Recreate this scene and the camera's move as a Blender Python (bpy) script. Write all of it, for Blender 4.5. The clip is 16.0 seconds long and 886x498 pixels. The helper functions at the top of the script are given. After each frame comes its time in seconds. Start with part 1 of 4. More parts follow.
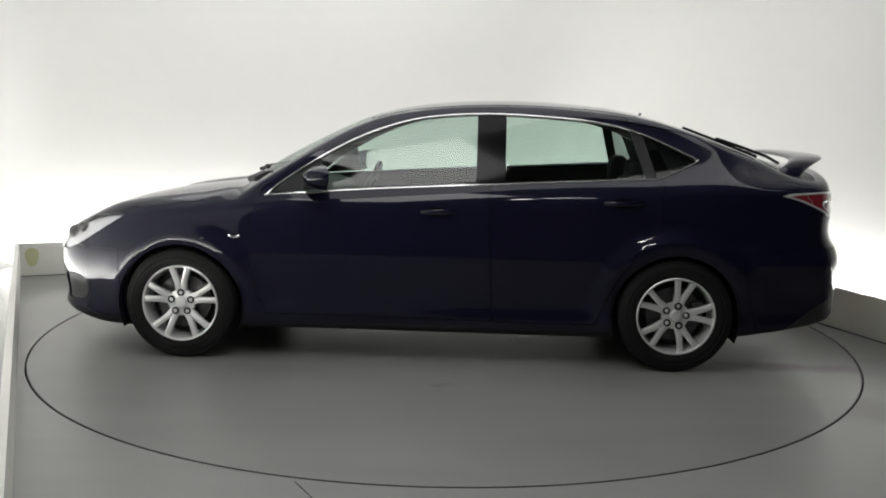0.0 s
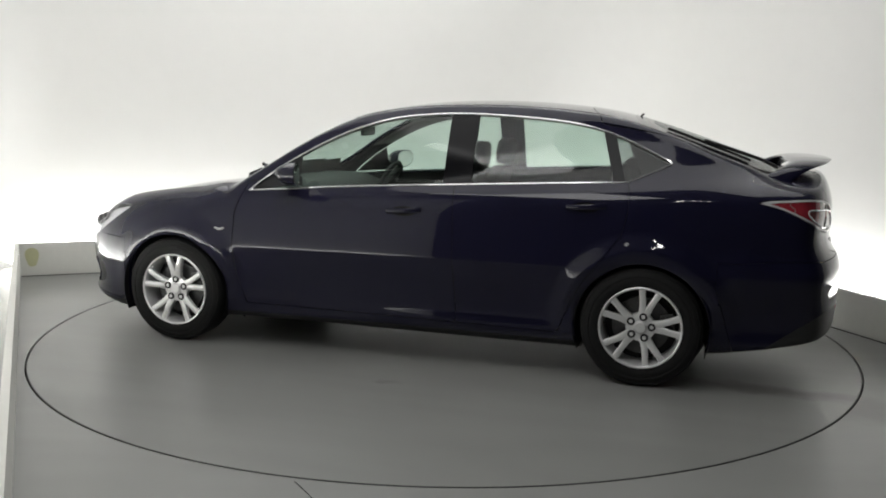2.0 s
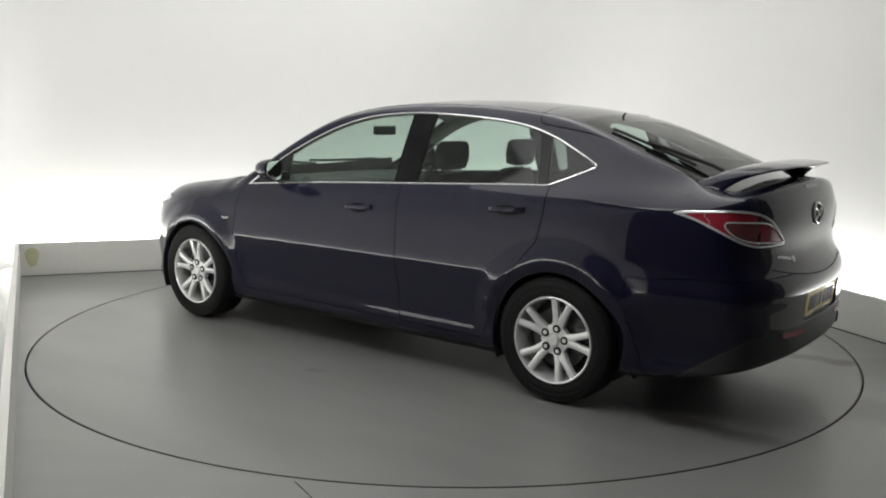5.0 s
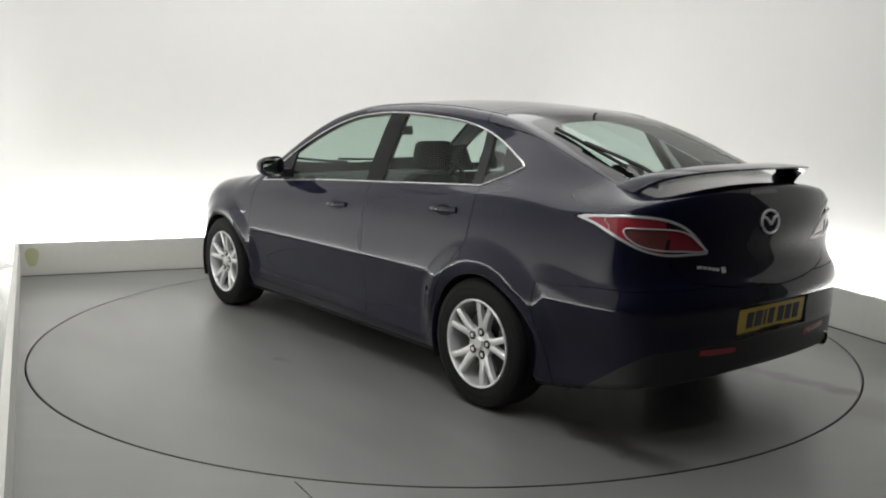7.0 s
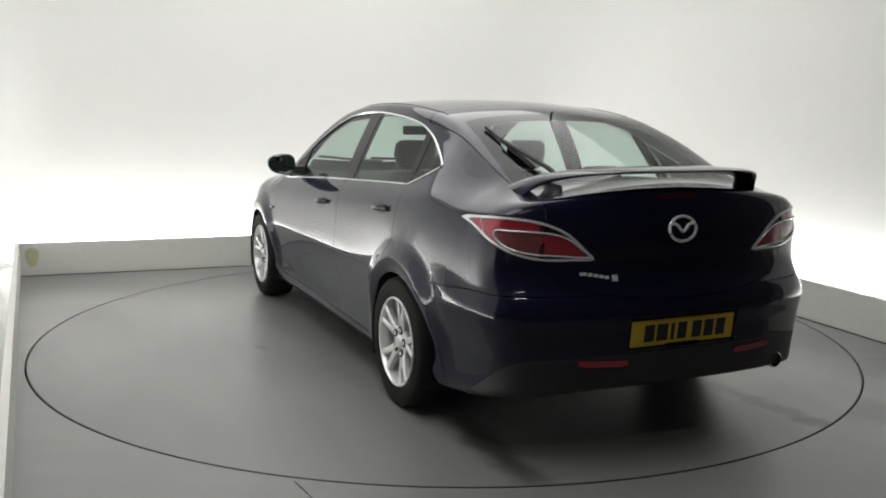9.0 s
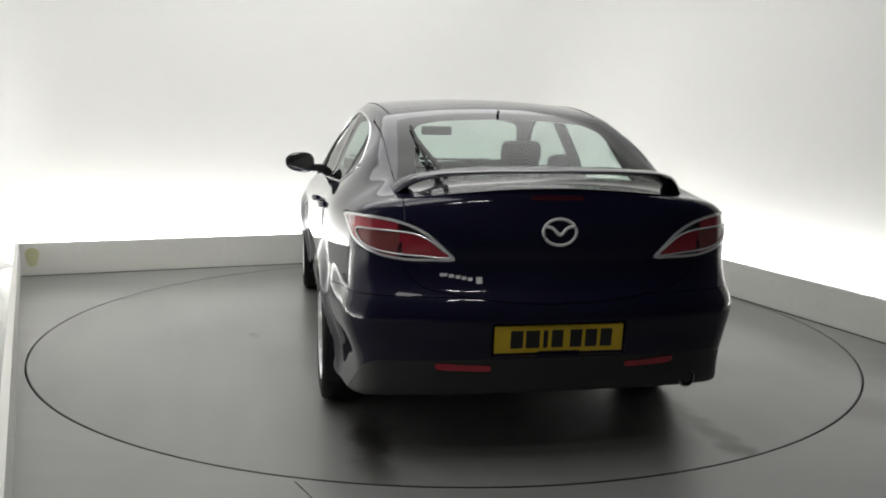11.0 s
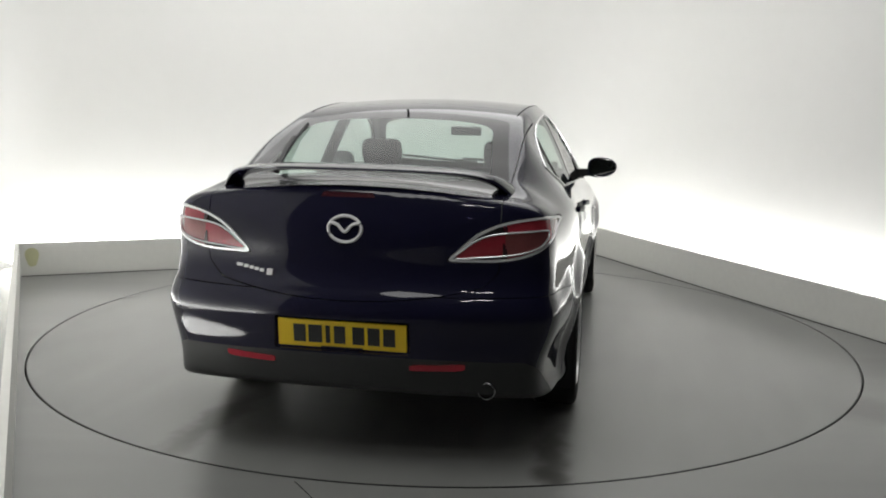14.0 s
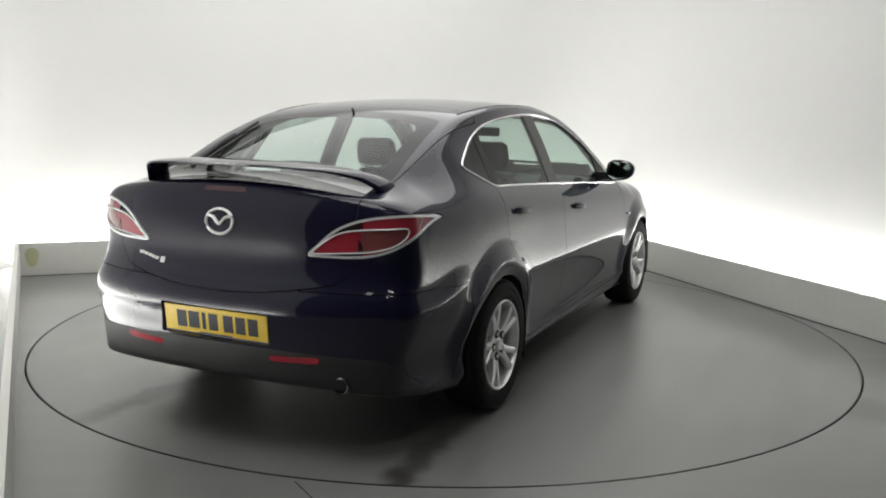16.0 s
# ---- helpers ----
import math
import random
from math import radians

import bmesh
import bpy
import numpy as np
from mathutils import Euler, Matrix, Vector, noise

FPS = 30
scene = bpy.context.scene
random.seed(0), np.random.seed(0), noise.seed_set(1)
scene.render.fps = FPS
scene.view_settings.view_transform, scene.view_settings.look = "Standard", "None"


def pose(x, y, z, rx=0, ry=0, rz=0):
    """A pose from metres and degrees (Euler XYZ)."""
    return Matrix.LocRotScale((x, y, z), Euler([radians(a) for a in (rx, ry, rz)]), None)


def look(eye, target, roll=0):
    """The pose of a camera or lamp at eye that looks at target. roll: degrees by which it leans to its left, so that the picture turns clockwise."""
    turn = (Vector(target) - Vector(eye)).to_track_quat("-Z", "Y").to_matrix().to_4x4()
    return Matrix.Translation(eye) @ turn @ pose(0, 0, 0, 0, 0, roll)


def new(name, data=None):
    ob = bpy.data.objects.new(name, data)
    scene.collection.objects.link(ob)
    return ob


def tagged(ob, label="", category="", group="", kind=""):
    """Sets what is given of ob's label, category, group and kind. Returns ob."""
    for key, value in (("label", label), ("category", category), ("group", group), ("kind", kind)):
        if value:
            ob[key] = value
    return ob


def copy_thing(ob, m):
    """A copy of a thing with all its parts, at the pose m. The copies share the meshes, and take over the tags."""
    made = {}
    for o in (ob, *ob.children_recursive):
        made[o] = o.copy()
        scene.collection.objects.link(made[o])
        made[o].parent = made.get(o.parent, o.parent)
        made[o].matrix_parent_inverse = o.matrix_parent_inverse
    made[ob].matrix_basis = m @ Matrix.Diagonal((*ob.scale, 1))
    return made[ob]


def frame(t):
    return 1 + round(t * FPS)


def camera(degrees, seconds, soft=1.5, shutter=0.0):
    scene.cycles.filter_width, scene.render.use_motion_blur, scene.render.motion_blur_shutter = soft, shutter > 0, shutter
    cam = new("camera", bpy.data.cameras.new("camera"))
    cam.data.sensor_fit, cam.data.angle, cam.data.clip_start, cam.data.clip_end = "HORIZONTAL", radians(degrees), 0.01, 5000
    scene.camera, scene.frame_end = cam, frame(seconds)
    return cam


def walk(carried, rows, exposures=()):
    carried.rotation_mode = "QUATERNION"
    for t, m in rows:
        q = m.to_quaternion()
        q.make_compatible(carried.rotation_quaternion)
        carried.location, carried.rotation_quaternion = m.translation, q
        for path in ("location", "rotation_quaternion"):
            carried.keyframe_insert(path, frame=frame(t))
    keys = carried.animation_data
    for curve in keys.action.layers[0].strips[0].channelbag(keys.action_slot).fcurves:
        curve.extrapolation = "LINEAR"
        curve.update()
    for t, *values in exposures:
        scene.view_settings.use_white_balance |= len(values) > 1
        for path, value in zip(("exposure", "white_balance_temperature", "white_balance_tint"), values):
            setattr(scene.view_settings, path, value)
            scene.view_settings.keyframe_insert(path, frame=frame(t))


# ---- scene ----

# ======== camera: stands still before the turntable ========
EYE = (0.0, -5.6445, 1.4107)
AHEAD = (-0.00310, 0.98772, -0.15621)
STILL = look(EYE, [e + 5 * a for e, a in zip(EYE, AHEAD)], 0.988)
cam = camera(52.72, 16.0, soft=1.9)
walk(cam, [(0.0, STILL), (16.0, STILL)])

# ======== world and large lights ========
TURN = radians(21.3)  # the room stands turned against the camera's line


def room(a, b, z=0.0):
    """Room coordinates (a: along the back wall, b: towards it) to the world."""
    c, s = math.cos(TURN), math.sin(TURN)
    return Vector((a * c - b * s, a * s + b * c, z))


world = bpy.data.worlds.new("world")
world.use_nodes = True
world.node_tree.nodes["Background"].inputs[0].default_value = (0.8, 0.85, 0.9, 1)
world.node_tree.nodes["Background"].inputs[1].default_value = 0.02
scene.world = world


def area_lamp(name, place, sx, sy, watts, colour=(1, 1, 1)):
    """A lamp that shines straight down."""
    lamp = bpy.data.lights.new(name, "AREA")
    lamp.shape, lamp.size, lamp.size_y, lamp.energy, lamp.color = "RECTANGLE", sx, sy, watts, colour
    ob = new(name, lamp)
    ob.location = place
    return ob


def strip_lamp(name, a0, b0, a1, b1, aim, watts):
    """A long tube lamp in the trough behind the low wall."""
    lamp = bpy.data.lights.new(name, "AREA")
    p0, p1 = room(a0, b0, 0.07), room(a1, b1, 0.07)
    lamp.shape, lamp.size, lamp.size_y, lamp.energy, lamp.color = "RECTANGLE", (p1 - p0).length, 0.08, watts, (1.0, 1.0, 0.985)
    ob = new(name, lamp)
    x = (p1 - p0).normalized()
    z = -(Vector((*room(*aim).xy, 0)).normalized() * 0.8 + Vector((0, 0, 0.6))).normalized()
    y = z.cross(x).normalized()
    z = x.cross(y)
    ob.matrix_world = Matrix.Translation((p0 + p1) / 2) @ Matrix((x, y, z)).transposed().to_4x4()
    return ob


BACK, LEFT, RIGHT, FRONT = 2.61, -2.66, 2.50, -6.4
TROUGH = 0.50
strip_lamp("trough_lamp_back", LEFT - 0.3, BACK + 0.46, RIGHT + 0.3, BACK + 0.46, (0, 1), 67)
strip_lamp("trough_lamp_side", LEFT - 0.46, BACK, LEFT - 0.46, -2.5, (-1, 0), 70)
strip_lamp("trough_lamp_side", RIGHT + 0.46, BACK, RIGHT + 0.46, -2.2, (1, 0), 44)
# two unseen fill panels, added overhead to brighten the floor and walls
area_lamp("fill_panel_lamp", room(0, 0.5, 3.36), 4.4, 5.2, 100, (1.0, 0.997, 0.985)).rotation_euler = (0, 0, TURN)
area_lamp("fill_panel_lamp", room(-1.7, -2.4, 3.36), 1.3, 2.0, 32, (1.0, 0.997, 0.985)).rotation_euler = (0, 0, TURN)
TUBES = [(-1.42, -4.3, 0.4, 32, 4), (-0.98, -4.3, 0.4, -32, 4)]  # two tube lights in a shallow V over the camera's end
for ta, tb, length, turn, watts in TUBES:
    area_lamp("ceiling_lamp", room(ta, tb, 3.28), length, 0.045, watts, (1.0, 0.997, 0.985)).rotation_euler = (0, 0, TURN + radians(turn))
scene.view_settings.exposure = 0.0

# ======== materials ========


def material(name, colour, rough=0.5, metal=0.0, coat=0.0, spec=0.5, vary=0.0, scale=5.0, bump=0.0, bump_scale=60.0):
    m = bpy.data.materials.new(name)
    m.use_nodes = True
    nt = m.node_tree
    b = nt.nodes["Principled BSDF"]
    b.inputs["Base Color"].default_value = (*colour, 1)
    b.inputs["Roughness"].default_value = rough
    b.inputs["Metallic"].default_value = metal
    b.inputs["Coat Weight"].default_value = coat
    b.inputs["Coat Roughness"].default_value = 0.03
    b.inputs["Specular IOR Level"].default_value = spec
    if vary or bump:
        tc = nt.nodes.new("ShaderNodeTexCoord")
    if vary:
        big, small = nt.nodes.new("ShaderNodeTexNoise"), nt.nodes.new("ShaderNodeTexNoise")
        big.inputs["Scale"].default_value, small.inputs["Scale"].default_value = scale * 0.25, scale * 4
        big.inputs["Detail"].default_value = small.inputs["Detail"].default_value = 4
        mix = nt.nodes.new("ShaderNodeMath")
        mix.operation = "ADD"
        for n in (big, small):
            nt.links.new(tc.outputs["Object"], n.inputs["Vector"])
        nt.links.new(big.outputs["Fac"], mix.inputs[0])
        nt.links.new(small.outputs["Fac"], mix.inputs[1])
        ramp = nt.nodes.new("ShaderNodeMapRange")
        ramp.inputs["From Min"].default_value, ramp.inputs["From Max"].default_value = 0.4, 1.6
        ramp.inputs["To Min"].default_value, ramp.inputs["To Max"].default_value = 1 - vary, 1 + vary
        mul = nt.nodes.new("ShaderNodeVectorMath")
        mul.operation = "SCALE"
        mul.inputs[0].default_value = colour
        nt.links.new(mix.outputs[0], ramp.inputs["Value"])
        nt.links.new(ramp.outputs[0], mul.inputs["Scale"])
        nt.links.new(mul.outputs[0], b.inputs["Base Color"])
    if bump:
        fine = nt.nodes.new("ShaderNodeTexNoise")
        fine.inputs["Scale"].default_value = bump_scale
        bn = nt.nodes.new("ShaderNodeBump")
        bn.inputs["Strength"].default_value, bn.inputs["Distance"].default_value = bump, 0.01
        nt.links.new(tc.outputs["Object"], fine.inputs["Vector"])
        nt.links.new(fine.outputs["Fac"], bn.inputs["Height"])
        nt.links.new(bn.outputs[0], b.inputs["Normal"])
    return m


def glass_material(name, tint):
    """A thin pane: tinted see-through with a mirror-like skin."""
    m = bpy.data.materials.new(name)
    m.use_nodes = True
    nt = m.node_tree
    nt.nodes.remove(nt.nodes["Principled BSDF"])
    out = nt.nodes["Material Output"]
    clear, skin, mix, fr, steep, gain = (nt.nodes.new(k) for k in ("ShaderNodeBsdfTransparent", "ShaderNodeBsdfGlossy", "ShaderNodeMixShader", "ShaderNodeLayerWeight", "ShaderNodeMath", "ShaderNodeMath"))
    clear.inputs[0].default_value = (*tint, 1)
    skin.inputs["Roughness"].default_value = 0.01
    steep.operation, gain.operation = "POWER", "MULTIPLY_ADD"
    steep.inputs[1].default_value = 5.0
    gain.inputs[1].default_value, gain.inputs[2].default_value = 0.68, 0.05
    fr.inputs["Blend"].default_value = 0.5
    nt.links.new(fr.outputs["Facing"], steep.inputs[0])
    nt.links.new(steep.outputs[0], gain.inputs[0])
    nt.links.new(gain.outputs[0], mix.inputs[0])
    nt.links.new(clear.outputs[0], mix.inputs[1])
    nt.links.new(skin.outputs[0], mix.inputs[2])
    nt.links.new(mix.outputs[0], out.inputs[0])
    return m


PAINT = material("navy_paint", (0.0054, 0.0051, 0.0190), 0.5, 0.0, 1.0, 0.05)
PAINT.node_tree.nodes["Principled BSDF"].inputs["Coat IOR"].default_value = 1.43
SKIRT = material("bumper_plastic", (0.020, 0.021, 0.021), 0.5, spec=0.4, bump=0.08, bump_scale=400, vary=0.15, scale=12)
BLACK = material("black_plastic", (0.010, 0.010, 0.011), 0.5, spec=0.3, bump=0.05, bump_scale=300, vary=0.1)
GLOSS_BLACK = material("gloss_black", (0.005, 0.005, 0.006), 0.12, spec=0.18)
RUBBER = material("tyre_rubber", (0.009, 0.009, 0.009), 0.75, spec=0.25, vary=0.25, scale=8, bump=0.1, bump_scale=150)
ALLOY = material("alloy_silver", (0.84, 0.84, 0.84), 0.28, 0.45, 0.7, vary=0.06)
DARK_METAL = material("brake_metal", (0.10, 0.10, 0.10), 0.45, 0.8, vary=0.3, scale=10)
CHROME = material("chrome", (0.82, 0.82, 0.83), 0.12, 0.8)
GLASS = glass_material("window_glass", (0.70, 0.80, 0.75))
# deeper tint puts the dark of the cabin into the quarter pane
DARK_GLASS = glass_material("dark_quarter_glass", (0.30, 0.34, 0.33))
REAR_GLASS = glass_material("rear_glass", (0.66, 0.74, 0.71))
LAMP_GLASS = glass_material("lamp_glass", (0.93, 0.93, 0.95))
FABRIC = material("seat_fabric", (0.022, 0.022, 0.024), 0.9, vary=0.2, scale=30, bump=0.2, bump_scale=400)
TRIM = material("cabin_trim", (0.035, 0.036, 0.036), 0.7, vary=0.1)
LINING = material("roof_lining", (0.30, 0.30, 0.28), 0.95, vary=0.06)
RED_LENS = material("red_lens", (0.30, 0.022, 0.035), 0.12, coat=1.0, vary=0.15, scale=40)
SMOKE_LENS = material("smoked_lens", (0.20, 0.055, 0.055), 0.12, coat=1.0, vary=0.2, scale=40)
CLEAR_LENS = material("clear_lens", (0.34, 0.27, 0.27), 0.12, coat=1.0, vary=0.15, scale=40)
REFLECTOR = material("lamp_reflector", (0.82, 0.82, 0.83), 0.22, 0.45)
BRIGHT_RED = material("reflector_red", (0.34, 0.010, 0.025), 0.2, coat=0.6)
DARK_RED = material("dark_red_lens", (0.05, 0.005, 0.012), 0.2, coat=0.6)
CHROME_DARK = material("tail_pipe_steel", (0.35, 0.35, 0.36), 0.25, 1.0)
YELLOW = material("plate_yellow", (0.72, 0.49, 0.012), 0.35, coat=0.3, vary=0.05)
INK = material("plate_ink", (0.012, 0.012, 0.012), 0.5)
BADGE = material("bright_badge", (0.82, 0.82, 0.82), 0.25, 0.25, 0.5)
MIRROR = material("mirror_glass", (0.8, 0.8, 0.8), 0.02, 1.0)
WHITE_WALL = material("white_backdrop", (0.80, 0.80, 0.78), 0.85, vary=0.015, scale=2, bump=0.02, bump_scale=40)
LOW_WALL = material("low_wall_paint", (0.66, 0.66, 0.62), 0.6, vary=0.06, scale=6, bump=0.05, bump_scale=80)
DARK_WALL = material("dark_room_paint", (0.07, 0.07, 0.07), 0.9, vary=0.1)
PALE_YELLOW = material("pale_yellow_paint", (0.50, 0.50, 0.30), 0.6, vary=0.12, scale=30)
GROOVE = material("groove_dark", (0.01, 0.01, 0.01), 0.9)


def floor_material(name, base, seed, dirt_and_shade):
    """Painted floor, rubbed and scuffed, with dirt marks and painted shade."""
    m = bpy.data.materials.new(name)
    m.use_nodes = True
    nt = m.node_tree
    b = nt.nodes["Principled BSDF"]
    b.inputs["Roughness"].default_value, b.inputs["Specular IOR Level"].default_value = 0.34, 0.7
    spots = nt.nodes.new("ShaderNodeTexCoord")
    cloud = nt.nodes.new("ShaderNodeTexNoise")
    cloud.inputs["Scale"].default_value, cloud.inputs["Detail"].default_value = 0.55 + 0.1 * seed, 1.5
    tone = nt.nodes.new("ShaderNodeMapRange")
    tone.inputs["From Min"].default_value, tone.inputs["From Max"].default_value = 0.0, 1.0
    tone.inputs["To Min"].default_value, tone.inputs["To Max"].default_value = 0.88, 1.14
    shade = nt.nodes.new("ShaderNodeVectorMath")
    shade.operation, shade.inputs[0].default_value = "SCALE", base
    nt.links.new(spots.outputs["Object"], cloud.inputs["Vector"])
    nt.links.new(cloud.outputs["Fac"], tone.inputs["Value"])
    nt.links.new(tone.outputs[0], shade.inputs["Scale"])
    # rubbed streaks, and gloss that comes and goes
    stretch = nt.nodes.new("ShaderNodeMapping")
    stretch.inputs["Scale"].default_value, stretch.inputs["Rotation"].default_value = (0.7, 4.0, 1), (0, 0, radians(12 + 30 * seed))
    streak, blot = nt.nodes.new("ShaderNodeTexNoise"), nt.nodes.new("ShaderNodeTexNoise")
    streak.inputs["Scale"].default_value, streak.inputs["Detail"].default_value = 1.3, 1
    blot.inputs["Scale"].default_value, blot.inputs["Detail"].default_value = 1.1, 1
    gloss, rub, rubbed = nt.nodes.new("ShaderNodeMapRange"), nt.nodes.new("ShaderNodeMapRange"), nt.nodes.new("ShaderNodeVectorMath")
    gloss.inputs["From Min"].default_value, gloss.inputs["From Max"].default_value = 0.0, 1.0
    gloss.inputs["To Min"].default_value, gloss.inputs["To Max"].default_value = 0.26, 0.40
    rub.inputs["From Min"].default_value, rub.inputs["From Max"].default_value = 0.0, 1.0
    rub.inputs["To Min"].default_value, rub.inputs["To Max"].default_value = 0.88, 1.12
    rubbed.operation = "SCALE"
    nt.links.new(spots.outputs["Object"], stretch.inputs["Vector"])
    nt.links.new(stretch.outputs[0], streak.inputs["Vector"])
    nt.links.new(spots.outputs["Object"], blot.inputs["Vector"])
    nt.links.new(blot.outputs["Fac"], gloss.inputs["Value"])
    nt.links.new(gloss.outputs[0], b.inputs["Roughness"])
    nt.links.new(streak.outputs["Fac"], rub.inputs["Value"])
    nt.links.new(shade.outputs[0], rubbed.inputs[0])
    nt.links.new(rub.outputs[0], rubbed.inputs["Scale"])
    old = rubbed.outputs[0]
    tc = nt.nodes.new("ShaderNodeTexCoord")
    prev = old
    for (x, y, lx, ly, turn, depth) in dirt_and_shade:
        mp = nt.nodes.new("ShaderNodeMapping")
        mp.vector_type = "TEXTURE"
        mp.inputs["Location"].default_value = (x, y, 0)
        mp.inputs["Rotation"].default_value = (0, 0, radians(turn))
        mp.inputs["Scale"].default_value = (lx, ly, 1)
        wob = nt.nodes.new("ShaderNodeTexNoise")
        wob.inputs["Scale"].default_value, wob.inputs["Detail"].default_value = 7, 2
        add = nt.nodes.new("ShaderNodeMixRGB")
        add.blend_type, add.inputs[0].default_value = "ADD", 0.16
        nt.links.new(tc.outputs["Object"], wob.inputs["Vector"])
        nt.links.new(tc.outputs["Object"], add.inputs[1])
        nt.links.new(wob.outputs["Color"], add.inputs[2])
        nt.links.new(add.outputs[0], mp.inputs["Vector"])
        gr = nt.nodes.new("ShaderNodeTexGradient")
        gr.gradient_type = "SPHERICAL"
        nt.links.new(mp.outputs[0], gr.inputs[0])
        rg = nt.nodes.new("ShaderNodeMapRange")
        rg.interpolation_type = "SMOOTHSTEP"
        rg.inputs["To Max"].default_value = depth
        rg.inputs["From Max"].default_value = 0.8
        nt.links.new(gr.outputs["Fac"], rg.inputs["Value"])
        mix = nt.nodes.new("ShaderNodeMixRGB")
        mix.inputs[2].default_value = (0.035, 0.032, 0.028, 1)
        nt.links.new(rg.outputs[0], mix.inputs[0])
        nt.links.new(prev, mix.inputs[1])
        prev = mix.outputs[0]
    nt.links.new(prev, b.inputs["Base Color"])
    return m


# ======== mesh helpers ========


def part(name, bm, mat, parent=None, label="", smooth=35):
    """Links a bmesh as one mesh object under a thing or a part."""
    me = bpy.data.meshes.new(name)
    bm.to_mesh(me)
    bm.free()
    return part_mesh(name, me, mat, parent, label, smooth)


def part_mesh(name, me, mat, parent=None, label="", smooth=35):
    if mat:
        me.materials.append(mat)
    if smooth and not me.has_custom_normals:
        me.polygons.foreach_set("use_smooth", [True] * len(me.polygons))
        me.set_sharp_from_angle(angle=radians(smooth))
    ob = new(name, me)
    if parent:
        ob.parent = parent
    if label:
        ob["label"] = label
    return ob


def box(bm, x0, x1, y0, y1, z0, z1, bevel=0.0, seg=2, m=None):
    r = bmesh.ops.create_cube(bm, size=1.0, matrix=Matrix.LocRotScale(((x0 + x1) / 2, (y0 + y1) / 2, (z0 + z1) / 2), None, (x1 - x0, y1 - y0, z1 - z0)))
    vs = r["verts"]
    if bevel:
        es = list({e for v in vs for e in v.link_edges})
        out = bmesh.ops.bevel(bm, geom=es, offset=bevel, segments=seg, profile=0.6, affect="EDGES")
        vs = list({v for f in out["faces"] for v in f.verts} | {v for v in vs if v.is_valid})
    if m is not None:
        bmesh.ops.transform(bm, matrix=m, verts=[v for v in vs if v.is_valid])
    return vs


def tube(bm, pts, radius, seg=8, closed=False, flat=1.0):
    """A swept round bar along points."""
    pts = [Vector(p) for p in pts]
    n = len(pts)
    rings = []
    for i, p in enumerate(pts):
        a, b = pts[(i - 1) % n if closed else max(i - 1, 0)], pts[(i + 1) % n if closed else min(i + 1, n - 1)]
        t = (b - a).normalized()
        up = Vector((0, 0, 1)) if abs(t.z) < 0.9 else Vector((0, 1, 0))
        s = t.cross(up).normalized()
        u = s.cross(t)
        rings.append([bm.verts.new(p + s * radius * flat * math.cos(k * 2 * math.pi / seg) + u * radius * math.sin(k * 2 * math.pi / seg)) for k in range(seg)])
    for i in range(n if closed else n - 1):
        r0, r1 = rings[i], rings[(i + 1) % n]
        for k in range(seg):
            bm.faces.new((r0[k], r0[(k + 1) % seg], r1[(k + 1) % seg], r1[k]))
    if not closed:
        bm.faces.new(rings[0])
        bm.faces.new(rings[-1][::-1])


def lathe(bm, profile, seg=48, closed=False):
    """A body of revolution round the y axis from (radius, y) points."""
    rings = [[bm.verts.new((r * math.cos(k * 2 * math.pi / seg), y, r * math.sin(k * 2 * math.pi / seg))) for k in range(seg)] for r, y in profile]
    n = len(rings)
    for i in range(n if closed else n - 1):
        r0, r1 = rings[i], rings[(i + 1) % n]
        for k in range(seg):
            bm.faces.new((r0[k], r0[(k + 1) % seg], r1[(k + 1) % seg], r1[k]))


def spline(points):
    """A natural cubic through (x, value) points, straight beyond its ends."""
    xs, ys = np.array(sorted(points), float).T
    n = len(xs)
    h = np.diff(xs)
    A, r = np.eye(n), np.zeros(n)
    for i in range(1, n - 1):
        A[i, i - 1], A[i, i], A[i, i + 1] = h[i - 1], 2 * (h[i - 1] + h[i]), h[i]
        r[i] = 6 * ((ys[i + 1] - ys[i]) / h[i] - (ys[i] - ys[i - 1]) / h[i - 1])
    k = np.linalg.solve(A, r)

    def at(x):
        x = np.asarray(x, float)
        xc = np.clip(x, xs[0], xs[-1])
        i = np.clip(np.searchsorted(xs, xc) - 1, 0, n - 2)
        a, b, hh = xs[i + 1] - xc, xc - xs[i], h[i]
        v = (k[i] * a**3 + k[i + 1] * b**3) / (6 * hh) + (ys[i] / hh - k[i] * hh / 6) * a + (ys[i + 1] / hh - k[i + 1] * hh / 6) * b
        s0 = (ys[1] - ys[0]) / h[0] - h[0] * k[1] / 6
        s1 = (ys[-1] - ys[-2]) / h[-1] + h[-1] * k[-2] / 6
        return v + np.where(x < xs[0], (x - xs[0]) * s0, 0) + np.where(x > xs[-1], (x - xs[-1]) * s1, 0)

    return at


def step(a, b, x):
    t = np.clip((np.asarray(x, float) - a) / (b - a), 0, 1)
    return t * t * (3 - 2 * t)


def smax(a, b, k):
    h = np.maximum(k - np.abs(a - b), 0) / k
    return np.maximum(a, b) + h**3 * k / 6


def rounded(points, n=8):
    """A closed smooth outline through points (Catmull-Rom)."""
    P = np.array(points, float)
    out = []
    for i in range(len(P)):
        a, b, c, d = P[i - 1], P[i], P[(i + 1) % len(P)], P[(i + 2) % len(P)]
        for t in np.arange(n) / n:
            out.append(0.5 * (2 * b + (c - a) * t + (2 * a - 5 * b + 4 * c - d) * t**2 + (3 * b - a - 3 * c + d) * t**3))
    return np.array(out)


